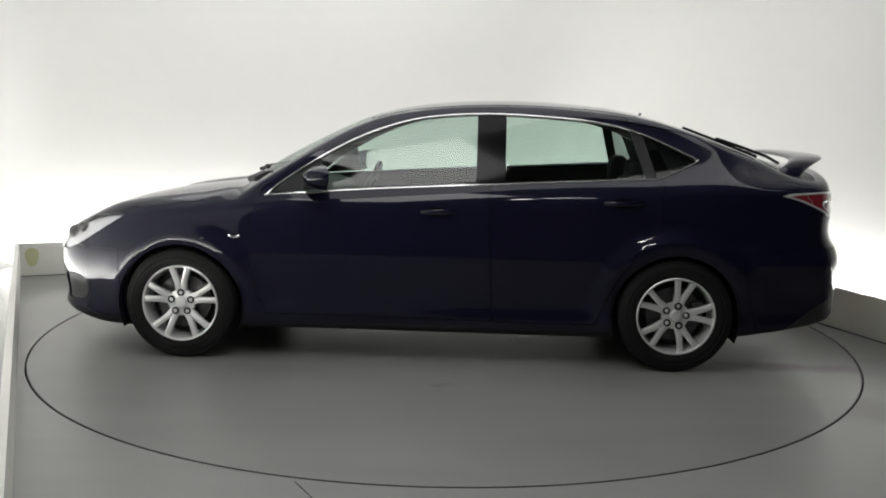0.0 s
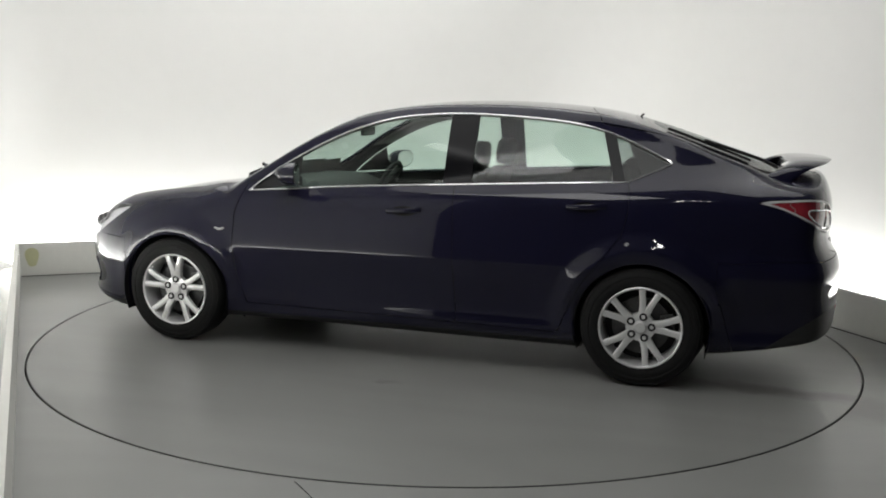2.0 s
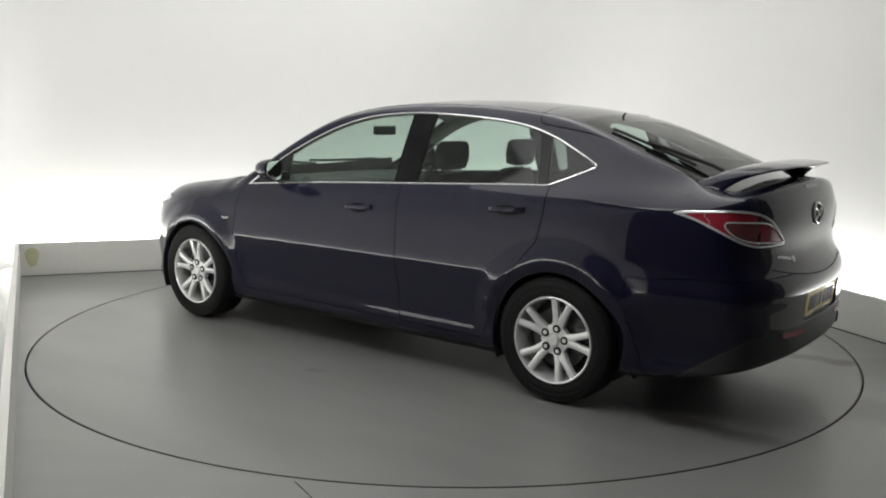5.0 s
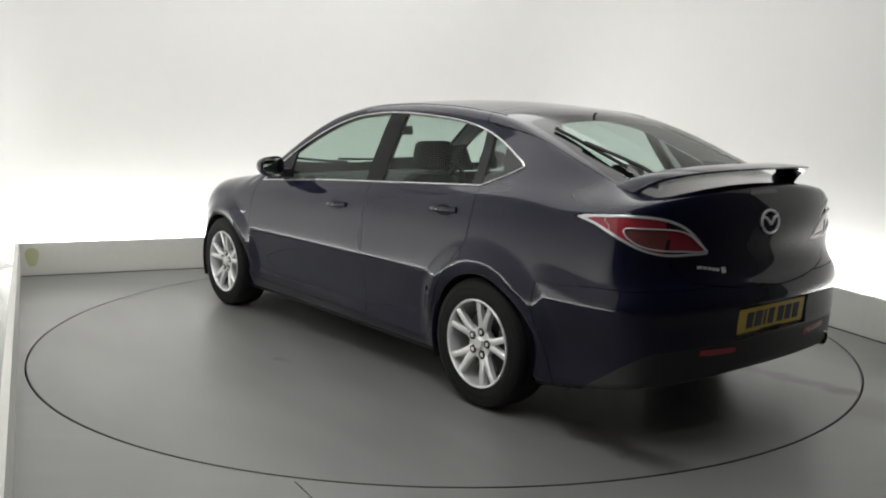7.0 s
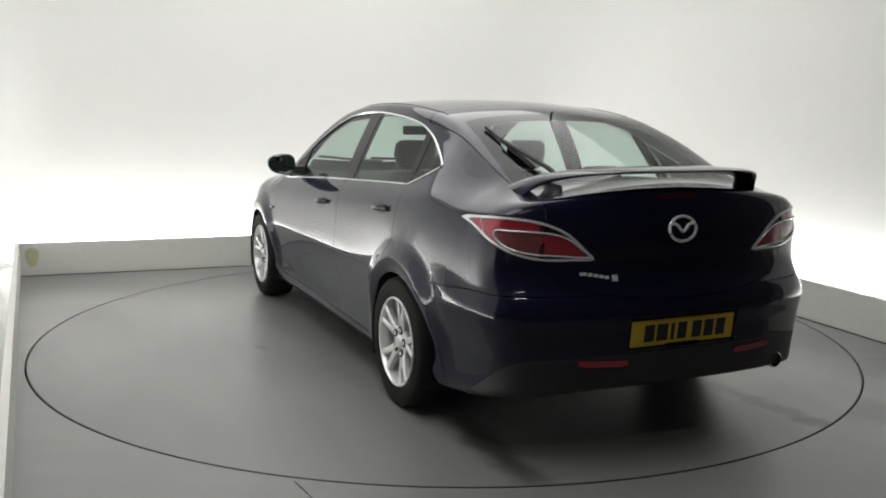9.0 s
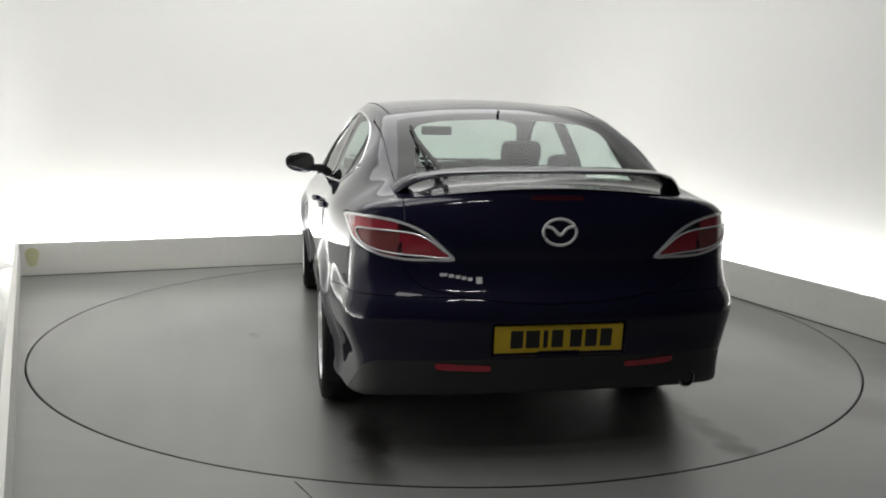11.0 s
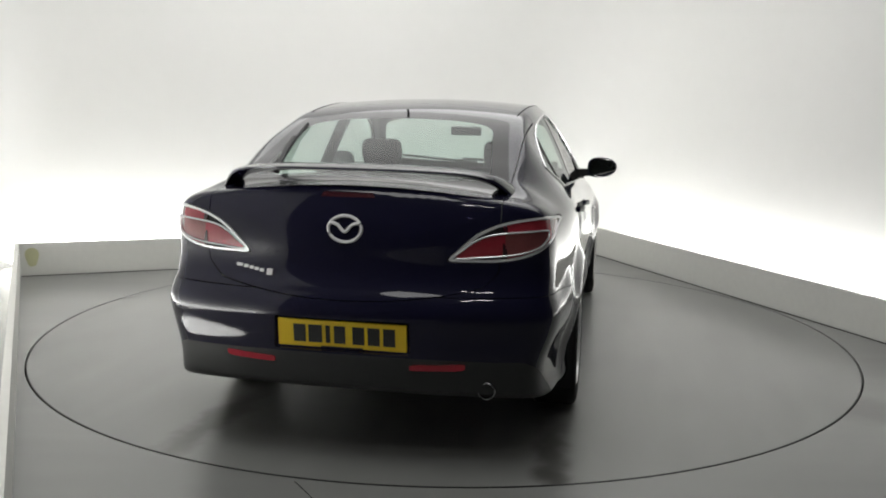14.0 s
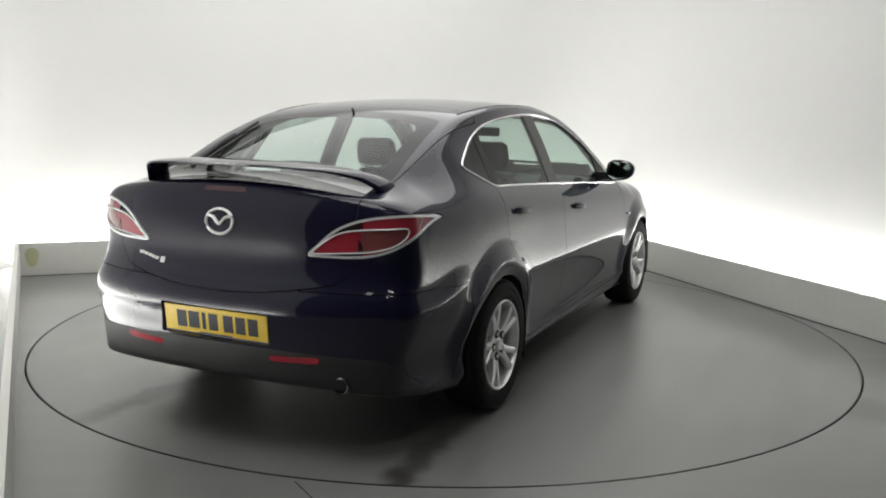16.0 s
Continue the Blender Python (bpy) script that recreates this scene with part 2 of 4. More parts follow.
def outline_field(poly, px, py):
    """Signed distance to a closed outline, negative inside."""
    poly = np.asarray(poly, float)
    best = np.full(len(px), 1e9)
    inside = np.zeros(len(px), bool)
    for (ax, ay), (bx, by) in zip(poly, np.roll(poly, -1, 0)):
        ex, ey = bx - ax, by - ay
        l2 = ex * ex + ey * ey + 1e-12
        t = np.clip(((px - ax) * ex + (py - ay) * ey) / l2, 0, 1)
        best = np.minimum(best, (px - ax - t * ex) ** 2 + (py - ay - t * ey) ** 2)
        cross = ((ay > py) != (by > py)) & (px < ex * (py - ay) / (ey if abs(ey) > 1e-12 else 1e-12) + ax)
        inside ^= cross
    return np.where(inside, -1, 1) * np.sqrt(best)


# ======== the room ========


def sheet(pts, z0, z1, thick, outward):
    """A wall along a plan line (room coordinates), with thickness on its outer side."""
    bm = bmesh.new()
    n = len(pts)
    cols = []
    for i, p in enumerate(pts):
        a, b = Vector(pts[max(i - 1, 0)]), Vector(pts[min(i + 1, n - 1)])
        t = (b - a).normalized()
        o = Vector((-t.y, t.x)) * outward * thick
        q = Vector(p) + o
        cols.append([bm.verts.new(room(*p, z0)), bm.verts.new(room(*p, z1)), bm.verts.new(room(*q, z1)), bm.verts.new(room(*q, z0))])
    for i in range(n - 1):
        for k in range(4):
            bm.faces.new((cols[i][k], cols[i + 1][k], cols[i + 1][(k + 1) % 4], cols[i][(k + 1) % 4]))
    bm.faces.new(cols[0])
    bm.faces.new(cols[-1][::-1])
    bmesh.ops.recalc_face_normals(bm, faces=bm.faces)
    return bm


RING = 2.468
TOP = 3.45


def build_room():
    # the floor round the turntable, with its round hole
    bm = bmesh.new()
    seg = 240
    hole, edge, low = [], [], []
    for k in range(seg):
        t = 2 * math.pi * k / seg
        d = (math.cos(t), math.sin(t))
        hole.append(bm.verts.new((*(room((RING + 0.002) * d[0], (RING + 0.002) * d[1]).xy), 0)))
        low.append(bm.verts.new((*(room((RING + 0.002) * d[0], (RING + 0.002) * d[1]).xy), -0.03)))
        s = min((RIGHT + 0.7 if d[0] > 0 else LEFT - 0.7) / d[0] if abs(d[0]) > 1e-6 else 1e9, (BACK + 0.7 if d[1] > 0 else FRONT) / d[1] if abs(d[1]) > 1e-6 else 1e9)
        edge.append(bm.verts.new((*(room(s * d[0], s * d[1]).xy), 0)))
    for k in range(seg):
        j = (k + 1) % seg
        bm.faces.new((hole[k], edge[k], edge[j], hole[j]))
        bm.faces.new((low[k], hole[k], hole[j], low[j]))
    for a, b in ((RIGHT + 0.7, BACK + 0.7), (LEFT - 0.7, BACK + 0.7), (LEFT - 0.7, FRONT), (RIGHT + 0.7, FRONT)):
        k = min(range(seg), key=lambda i: (edge[i].co - room(a, b)).length)
        edge[k].co = room(a, b)
    bmesh.ops.recalc_face_normals(bm, faces=bm.faces)
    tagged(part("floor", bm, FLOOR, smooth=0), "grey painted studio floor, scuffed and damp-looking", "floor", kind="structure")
    bm = bmesh.new()
    bmesh.ops.create_circle(bm, cap_ends=True, radius=RING + 0.05, segments=96, matrix=Matrix.Translation((0, 0, -0.032)))
    tagged(part("floor_pit", bm, GROOVE, smooth=0), "dark pit beneath the turntable's rim", "floor", kind="structure")

    bm = bmesh.new()
    p, q = Vector((-0.555, -2.44, 0)), Vector((-0.36, -2.76, 0))
    n = (q - p).cross(Vector((0, 0, 1))).normalized() * 0.0016
    vs = [bm.verts.new(v + Vector((0, 0, z))) for z in (0.0005, 0.002) for v in (p - n, p + n, q + n, q - n)]
    for f in ((3, 2, 1, 0), (4, 5, 6, 7), (0, 1, 5, 4), (1, 2, 6, 5), (2, 3, 7, 6), (3, 0, 4, 7)):
        bm.faces.new([vs[i] for i in f])
    tagged(part("floor_joint", bm, GROOVE, smooth=0), "dark sealed joint in the floor", "floor", kind="structure")

    # low wall before the trough of lamps
    H = 0.268
    for name, pts, side in (("wall_low_back", [(LEFT - 0.017, BACK), (RIGHT - 0.003, BACK)], 1), ("wall_low_left", [(-2.20, -4.8), (LEFT - 0.02, BACK + 0.035)], 1), ("wall_low_right", [(RIGHT, BACK + 0.035), (RIGHT, -2.8)], 1)):
        tagged(part(name, sheet(pts, 0, H, 0.035, side), LOW_WALL, smooth=0), "low off-white painted wall before hidden lamps", "low wall", kind="structure")

    # dark open joint between the floor and the low walls
    for name, pts, side in (("floor_joint", [(LEFT - 0.005, BACK - 0.0005), (RIGHT - 0.016, BACK - 0.0005)], -1), ("floor_joint", [(RIGHT - 0.0005, BACK - 0.002), (RIGHT - 0.0005, -2.8)], -1)):
        tagged(part(name, sheet(pts, 0.0004, 0.004, 0.012, side), GROOVE, smooth=0), "dark open joint along the low wall's foot", "floor", kind="structure")

    # the white backdrop with rounded corners
    o, r = TROUGH + 0.1, 0.9
    pts = [(LEFT - o, -2.8)]
    for cx, cy, a0, a1 in ((LEFT - o + r, BACK + o - r, 180, 90), (RIGHT + o - r, BACK + o - r, 90, 0)):
        for k in range(13):
            t = radians(a0 + (a1 - a0) * k / 12)
            pts.append((cx + r * math.cos(t), cy + r * math.sin(t)))
    pts.append((RIGHT + o, -2.6))
    tagged(part("wall_backdrop", sheet(pts, 0, TOP, 0.1, 1), WHITE_WALL), "seamless white studio backdrop with rounded corners", "wall", kind="structure")
    for name, pts in (("wall_dark_left", [(LEFT - o, FRONT), (LEFT - o, -2.8)]), ("wall_dark_right", [(RIGHT + o, -2.6), (RIGHT + o, FRONT)])):
        tagged(part(name, sheet(pts, 0, TOP, 0.1, 1), DARK_WALL, smooth=0), "dark painted studio wall beside the camera", "wall", kind="structure")
    tagged(part("wall_front", sheet([(LEFT - 1.2, FRONT - 0.01), (RIGHT + 1.2, FRONT - 0.01)], 0, TOP, 0.1, -1), DARK_WALL, smooth=0), "dark wall behind the camera", "wall", kind="structure")
    for name, b0, b1, mat, label in (("ceiling", -1.6, BACK + 1.2, CEILING, "white studio ceiling"), ("ceiling_dark", FRONT - 0.1, -1.6, DARK_WALL, "dark ceiling over the camera's end")):
        bm = bmesh.new()
        vs = [bm.verts.new(room(a, b, z)) for z in (TOP, TOP + 0.1) for a, b in ((LEFT - 1.2, b0), (RIGHT + 1.2, b0), (RIGHT + 1.2, b1), (LEFT - 1.2, b1))]
        for f in ((0, 1, 2, 3), (7, 6, 5, 4), (0, 4, 5, 1), (1, 5, 6, 2), (2, 6, 7, 3), (3, 7, 4, 0)):
            bm.faces.new([vs[i] for i in f])
        bmesh.ops.recalc_face_normals(bm, faces=bm.faces)
        tagged(part(name, bm, mat, smooth=0), label, "ceiling", kind="structure")
    for ta, tb, length, turn, watts in TUBES:
        bm = bmesh.new()
        box(bm, -length / 2 - 0.03, length / 2 + 0.03, -0.05, 0.05, 0.012, TOP - 3.28, 0.004, 1)
        fitting = part("ceiling_light", bm, CEILING, smooth=0)
        fitting.location, fitting.rotation_euler = room(ta, tb, 3.28), (0, 0, TURN + radians(turn))
        tagged(fitting, "long white tube light under the ceiling", "ceiling light", "ceiling tube lights")
    # housings for the two added fill panels
    for pa, pb, half_a, half_b, label in ((0, 0.5, 2.24, 2.64, "large unseen fill panel, added under the ceiling"), (-1.7, -2.4, 0.69, 1.04, "smaller unseen fill panel, added over the camera's end")):
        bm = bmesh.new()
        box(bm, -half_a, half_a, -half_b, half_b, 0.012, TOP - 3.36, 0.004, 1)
        panel = part("fill_panel", bm, CEILING, smooth=0)
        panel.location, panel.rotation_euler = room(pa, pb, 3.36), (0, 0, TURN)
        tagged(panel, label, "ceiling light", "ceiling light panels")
    # a pale yellow paint mark at the low wall's end
    bm = bmesh.new()
    ring = [(-2.640 + 0.055 + 0.050 * math.cos(a) * (1 + 0.15 * math.sin(3 * a)), 0.155 + 0.085 * math.sin(a) * (1 + 0.1 * math.cos(2 * a))) for a in np.linspace(0, 2 * math.pi, 22, endpoint=False)]
    front, back = [bm.verts.new(room(a, BACK - 0.003, z)) for a, z in ring], [bm.verts.new(room(a, BACK, z)) for a, z in ring]
    bm.faces.new(front)
    for k in range(22):
        bm.faces.new((front[k], front[(k + 1) % 22], back[(k + 1) % 22], back[k]))
    bmesh.ops.recalc_face_normals(bm, faces=bm.faces)
    tagged(part("paint_mark", bm, PALE_YELLOW, smooth=0), "faded yellow-green paint mark on the low wall", "paint mark")


# dirt and shade beside the right low wall, painted into the colour
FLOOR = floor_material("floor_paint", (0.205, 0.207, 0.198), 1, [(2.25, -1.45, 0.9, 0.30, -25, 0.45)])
# tyre and dirt marks; the last oval paints soft shade under the car
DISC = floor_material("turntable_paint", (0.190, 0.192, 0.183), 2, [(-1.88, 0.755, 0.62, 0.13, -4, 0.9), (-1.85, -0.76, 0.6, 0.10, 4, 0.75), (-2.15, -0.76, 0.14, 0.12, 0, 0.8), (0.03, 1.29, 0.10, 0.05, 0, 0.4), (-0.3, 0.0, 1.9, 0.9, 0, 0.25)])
CEILING = material("ceiling_paint", (0.70, 0.70, 0.69), 0.9, vary=0.03)


def build_turntable():
    table = new("turntable")
    bm = bmesh.new()
    bmesh.ops.create_cone(bm, cap_ends=True, segments=240, radius1=RING - 0.0125, radius2=RING - 0.0125, depth=0.028, matrix=Matrix.Translation((0, 0, -0.014)))
    part("deck", bm, DISC, table, "grey painted deck with tyre marks and shade painted under the car", 30)
    bm = bmesh.new()
    lathe(bm, [(RING - 0.0120, 0.0), (RING - 0.0120, 0.028), (RING - 0.007, 0.028), (RING - 0.007, 0.0)], 240, True)
    bmesh.ops.transform(bm, matrix=pose(0, 0, -0.0275, 90), verts=bm.verts)
    part("rim", bm, DARK_METAL, table, "dark steel edge")
    return tagged(table, "round grey painted turntable set flush in the floor", "turntable")


# ======== the car: a smooth hull, cut into its panels ========
# Car space: x forward, y to the car's left, z up; midway between the axles on the ground.
AXLE, HUB, TYRE = 1.364, 0.308, 0.312

hood_line = spline([(2.36, 0.50), (2.27, 0.63), (2.18, 0.708), (2.08, 0.765), (1.92, 0.832), (1.74, 0.878), (1.55, 0.910), (1.38, 0.932), (1.2, 0.953), (1.0, 0.965)])
cabin_line = spline([(1.4, 0.80), (1.22, 0.905), (1.10, 0.985), (0.98, 1.062), (0.80, 1.163), (0.62, 1.250), (0.44, 1.321), (0.26, 1.373), (0.08, 1.405), (-0.09, 1.425), (-0.27, 1.435), (-0.45, 1.438), (-0.62, 1.435), (-0.8, 1.426), (-0.97, 1.410), (-1.15, 1.386), (-1.325, 1.348), (-1.55, 1.288), (-1.68, 1.245), (-1.855, 1.180), (-2.00, 1.128), (-2.12, 1.108), (-2.25, 1.102), (-2.4, 1.10)])
half_width = spline([(-2.5, 0.72), (-2.25, 0.788), (-2.0, 0.828), (-1.7, 0.862), (-1.36, 0.876), (-0.9, 0.868), (-0.4, 0.864), (0.1, 0.864), (0.6, 0.870), (1.0, 0.878), (1.36, 0.880), (1.7, 0.858), (2.0, 0.80), (2.3, 0.70)])
section = spline([(0.05, -0.30), (0.12, -0.13), (0.17, -0.066), (0.205, -0.040), (0.25, -0.028), (0.30, -0.034), (0.36, -0.036), (0.45, -0.024), (0.54, -0.0080), (0.58, -0.0018), (0.60, 0.0), (0.62, -0.0010), (0.66, -0.0050), (0.74, -0.0140), (0.82, -0.022), (0.89, -0.036), (0.94, -0.058), (0.978, -0.083), (1.02, -0.106), (1.10, -0.140), (1.20, -0.185), (1.30, -0.235), (1.40, -0.290), (1.55, -0.38)])
taper = spline([(-0.45, 0.0), (-0.95, 0.030), (-1.17, 0.058), (-1.43, 0.085), (-1.6, 0.103), (-1.8, 0.128), (-2.0, 0.152), (-2.3, 0.19), (-2.6, 0.22)])
tail_line = spline([(0.08, -1.95), (0.15, -2.16), (0.20, -2.27), (0.27, -2.345), (0.34, -2.360), (0.40, -2.364), (0.47, -2.367), (0.55, -2.369), (0.59, -2.374), (0.608, -2.374), (0.63, -2.371), (0.65, -2.365), (0.67, -2.357), (0.69, -2.345), (0.705, -2.334), (0.72, -2.325), (0.745, -2.314), (0.775, -2.307), (0.81, -2.305), (0.87, -2.308), (0.935, -2.307), (1.0, -2.295), (1.07, -2.268), (1.2, -2.20)])
nose_line = spline([(0.08, 2.0), (0.15, 2.18), (0.20, 2.272), (0.235, 2.288), (0.27, 2.276), (0.33, 2.276), (0.40, 2.292), (0.47, 2.300), (0.55, 2.298), (0.65, 2.27), (0.75, 2.20), (0.9, 2.0)])
floor_line = spline([(-2.4, 0.315), (-2.2, 0.275), (-1.9, 0.215), (-1.65, 0.182), (-1.3, 0.165), (1.3, 0.16), (1.8, 0.15), (2.1, 0.165), (2.35, 0.22)])


def side_y(x, z):
    zz = z + 0.057 * np.clip(x, -2.2, 1.3) * step(0.62, 0.92, z)
    y = half_width(x) + section(zz) - np.where(x < -0.45, np.maximum(taper(x), 0), 0) * step(0.86, 1.05 + 0.20 * step(-1.9, -1.45, x), zz)
    for ax in (AXLE, -AXLE):
        r = np.hypot(x - ax, z - 0.305)
        ridge = 0.400 if ax > 0 else 0.412
        lip = np.where(r < ridge, 1 - 0.45 * ((ridge - r) / 0.065) ** 2, 1 - step(ridge - 0.035, ridge + 0.10, r) * 1.09 + 0.09)
        y = y + 0.031 * np.clip(lip, 0, 1) * step(0.22, 0.48, z) + 0.022 * np.exp(-((r - 0.345) / 0.075) ** 2) * step(0.15, 0.30, z) * (1 - step(0.22, 0.48, z))
    y = y - 0.011 * np.exp(-(((z - 0.245) / 0.035) ** 2)) * step(-0.35, 0.7, x)
    # the bumper's shoulder runs on round the corner and rises to the arch
    crest = 0.612 + 0.045 * step(-2.05, -1.76, x)
    y = y + 0.020 * step(-1.66, -1.86, x) * (1 - step(crest, crest + 0.10, z)) * step(0.40, 0.58, z)
    return y


def hull(P):
    x, y, z = P[..., 0], np.abs(P[..., 1]), P[..., 2]
    side = y - side_y(x, z)
    hood = hood_line(x) - 0.018 * step(1.05, 1.3, x) * step(2.3, 2.05, x) - 0.10 * y**2 - 0.10 * y**4 + 0.060 * step(0.44, 0.70, y) * step(0.85, 1.15, x) * step(2.15, 1.75, x) - 1.5 * np.maximum(0.95 - x, 0)
    cabin = cabin_line(x) + 0.022 * step(-1.65, -1.0, x) * step(0.75, 0.2, x) - (0.032 + 0.068 * step(-1.65, -1.0, x) * step(0.75, 0.2, x) + 0.15 * step(0.2, 0.9, x) + 0.10 * step(-1.2, -1.75, x)) * y**2
    top = z - smax(hood, cabin, 0.05)
    rear = tail_line(z) + 0.13 * y**2 + 0.17 * y**4 - x
    front = x - nose_line(z) + 0.22 * y**2 + 0.75 * y**4
    low = floor_line(x) - z
    f = smax(side, rear, 0.115)
    f = smax(f, top, 0.045 + 0.08 * step(0.9, 1.3, x))
    f = smax(f, front, 0.16)
    return smax(f, low, 0.05)


def cast(origins, ways):
    lo, hi = np.zeros(origins.shape[:-1]), np.full(origins.shape[:-1], 2.2)
    for _ in range(34):
        mid = (lo + hi) / 2
        out = hull(origins + ways * mid[..., None]) > 0
        hi, lo = np.where(out, mid, hi), np.where(out, lo, mid)
    return origins + ways * ((lo + hi) / 2)[..., None]


class Skin:
    """A patch of the hull's left half: places and faces."""

    def __init__(self, V, F):
        if F and len(V):
            # keep only the places that the faces use
            flat = np.fromiter((i for f in F for i in f), int)
            used, back = np.unique(flat, return_inverse=True)
            if len(used) < 0.8 * len(V):
                V, it = V[used], iter(back.tolist())
                F = [tuple(next(it) for _ in f) for f in F]
        self.V, self.F = V, F

    def split(self, field):
        """Cuts along field = 0: the patch inside (below zero) and the rest."""
        f = field(self.V)
        V, extra, cache, ins, outs = self.V, [], {}, [], []
        neg = f < 0
        n = len(V)

        def cut(i, j):
            key = (i, j) if i < j else (j, i)
            if key not in cache:
                t = f[i] / (f[i] - f[j])
                extra.append(V[i] + (V[j] - V[i]) * t)
                cache[key] = n + len(extra) - 1
            return cache[key]

        for face in self.F:
            s = [neg[i] for i in face]
            if all(s):
                ins.append(face)
            elif not any(s):
                outs.append(face)
            else:
                a, b = [], []
                for k, i in enumerate(face):
                    j = face[(k + 1) % len(face)]
                    (a if neg[i] else b).append(i)
                    if neg[i] != neg[j]:
                        c = cut(i, j)
                        a.append(c), b.append(c)
                if len(a) > 2:
                    ins.append(tuple(a))
                if len(b) > 2:
                    outs.append(tuple(b))
        W = np.vstack([V, np.array(extra)]) if extra else V
        return Skin(W, ins), Skin(W, outs)

    def gap(self, field, width=0.004):
        """Split with a shut line left open between the two patches."""
        a, rest = self.split(lambda V: field(V) + width / 2)
        return a, rest.split(lambda V: field(V) - width / 2)[1]

    def mesh(self, name, mirror, flange=0.012, shift=0.0, only="left"):
        """A mesh of the left patch, of its mirror image, or of both joined; its rim is folded inwards."""
        N = hull_normals(self.V)
        used = sorted({i for f in self.F for i in f})
        at = {i: k for k, i in enumerate(used)}
        V = [self.V[i] + N[i] * shift for i in used]
        skin_count = len(V)
        F = [tuple(at[i] for i in f) for f in self.F]
        if flange:
            count = {}
            for f in F:
                for k in range(len(f)):
                    count[(f[k], f[(k + 1) % len(f)])] = 1
            new_at = {}
            for (i, j) in list(count):
                if (j, i) not in count and not (abs(V[i][1]) < 1e-5 and abs(V[j][1]) < 1e-5):
                    for k in (i, j):
                        if k not in new_at:
                            new_at[k] = len(V)
                            q = V[k] - N[used[k]] * flange
                            if abs(V[k][1]) < 1e-5:
                                q[1] = 0
                            V += [V[k], q]
                    F.append((new_at[j], new_at[i], new_at[i] + 1, new_at[j] + 1))
        V = np.array(V)
        way = np.zeros_like(V)  # zero: the folded rim keeps its own shading
        way[:skin_count] = N[used]
        if mirror == "right":
            V, way = V * (1, -1, 1), way * (1, -1, 1)
            F = [f[::-1] for f in F]
        elif mirror == "both":
            n = len(V)
            seam = np.abs(V[:, 1]) < 1e-5
            V[seam, 1] = way[seam, 1] = 0
            other = np.where(seam, np.arange(n), np.arange(n) + n)
            F = F + [tuple(int(other[i]) for i in f[::-1]) for f in F]
            V, way = np.vstack([V, V * (1, -1, 1)]), np.vstack([way, way * (1, -1, 1)])
        me = bpy.data.meshes.new(name)
        me.from_pydata(V.tolist(), [], F)
        me.polygons.foreach_set("use_smooth", [True] * len(me.polygons))
        me.normals_split_custom_set_from_vertices(way.tolist())
        return me


def hull_normals(V):
    e = 1e-4
    G = np.stack([hull(V + d) - hull(V - d) for d in np.eye(3) * e], -1)
    return G / (np.linalg.norm(G, axis=1, keepdims=True) + 1e-12)


def hull_skin():
    xs = np.linspace(-1.75, 1.75, 190)
    # angles spaced for an even spread on the sides
    vs = np.radians(np.concatenate([np.linspace(-90, -45, 16)[:-1], np.linspace(-45, -14, 26)[:-1], np.linspace(-14, 14, 50)[:-1], np.linspace(14, 55, 36)[:-1], np.linspace(55, 90, 26)]))
    cols = []
    fan = np.radians(np.concatenate([np.linspace(90, 62, 36)[:-1], np.linspace(62, 0, 40)[:-1]]))
    for end, fans in ((-1, fan), (0, None), (1, fan[::-1])):
        if end == 0:
            for x in xs:
                cols.append(((x, 0, 0.66), 0.0, 0))
        else:
            for a in fans:
                cols.append(((end * 1.75, 0, 0.66), a, end))
    O = np.array([[c[0]] * len(vs) for c in cols], float)
    D = np.array([[(c[2] * math.sin(c[1]), math.cos(c[1]) * math.cos(v), math.cos(c[1]) * math.sin(v)) for v in vs] for c in cols])
    P = cast(O, D)
    P[:, 0, 1] = P[:, -1, 1] = 0
    P[0, :, 1] = P[-1, :, 1] = 0
    nu, nv = P.shape[:2]
    F = []
    for i in range(nu - 1):
        for j in range(nv - 1):
            q = (i * nv + j, (i + 1) * nv + j, (i + 1) * nv + j + 1, i * nv + j + 1)
            if i == 0:
                F.append((q[0], q[1], q[2]))
            elif i == nu - 2:
                F.append((q[0], q[1], q[3]))
            else:
                F.append(q)
    # one vertex at each pole
    flat = P.reshape(-1, 3)
    F = [tuple(0 if k < nv else ((nu - 1) * nv if k >= (nu - 1) * nv else k) for k in f) for f in F]
    # wind the faces outwards
    a, b, c = (flat[[f[k] for f in F]] for k in range(3))
    mid = (a + b + c) / 3
    good = (np.cross(b - a, c - a) * hull_normals(mid)).sum(1) > 0
    F = [f if g else f[::-1] for f, g in zip(F, good)]
    return Skin(flat, F)


# ======== the car's smaller parts ========


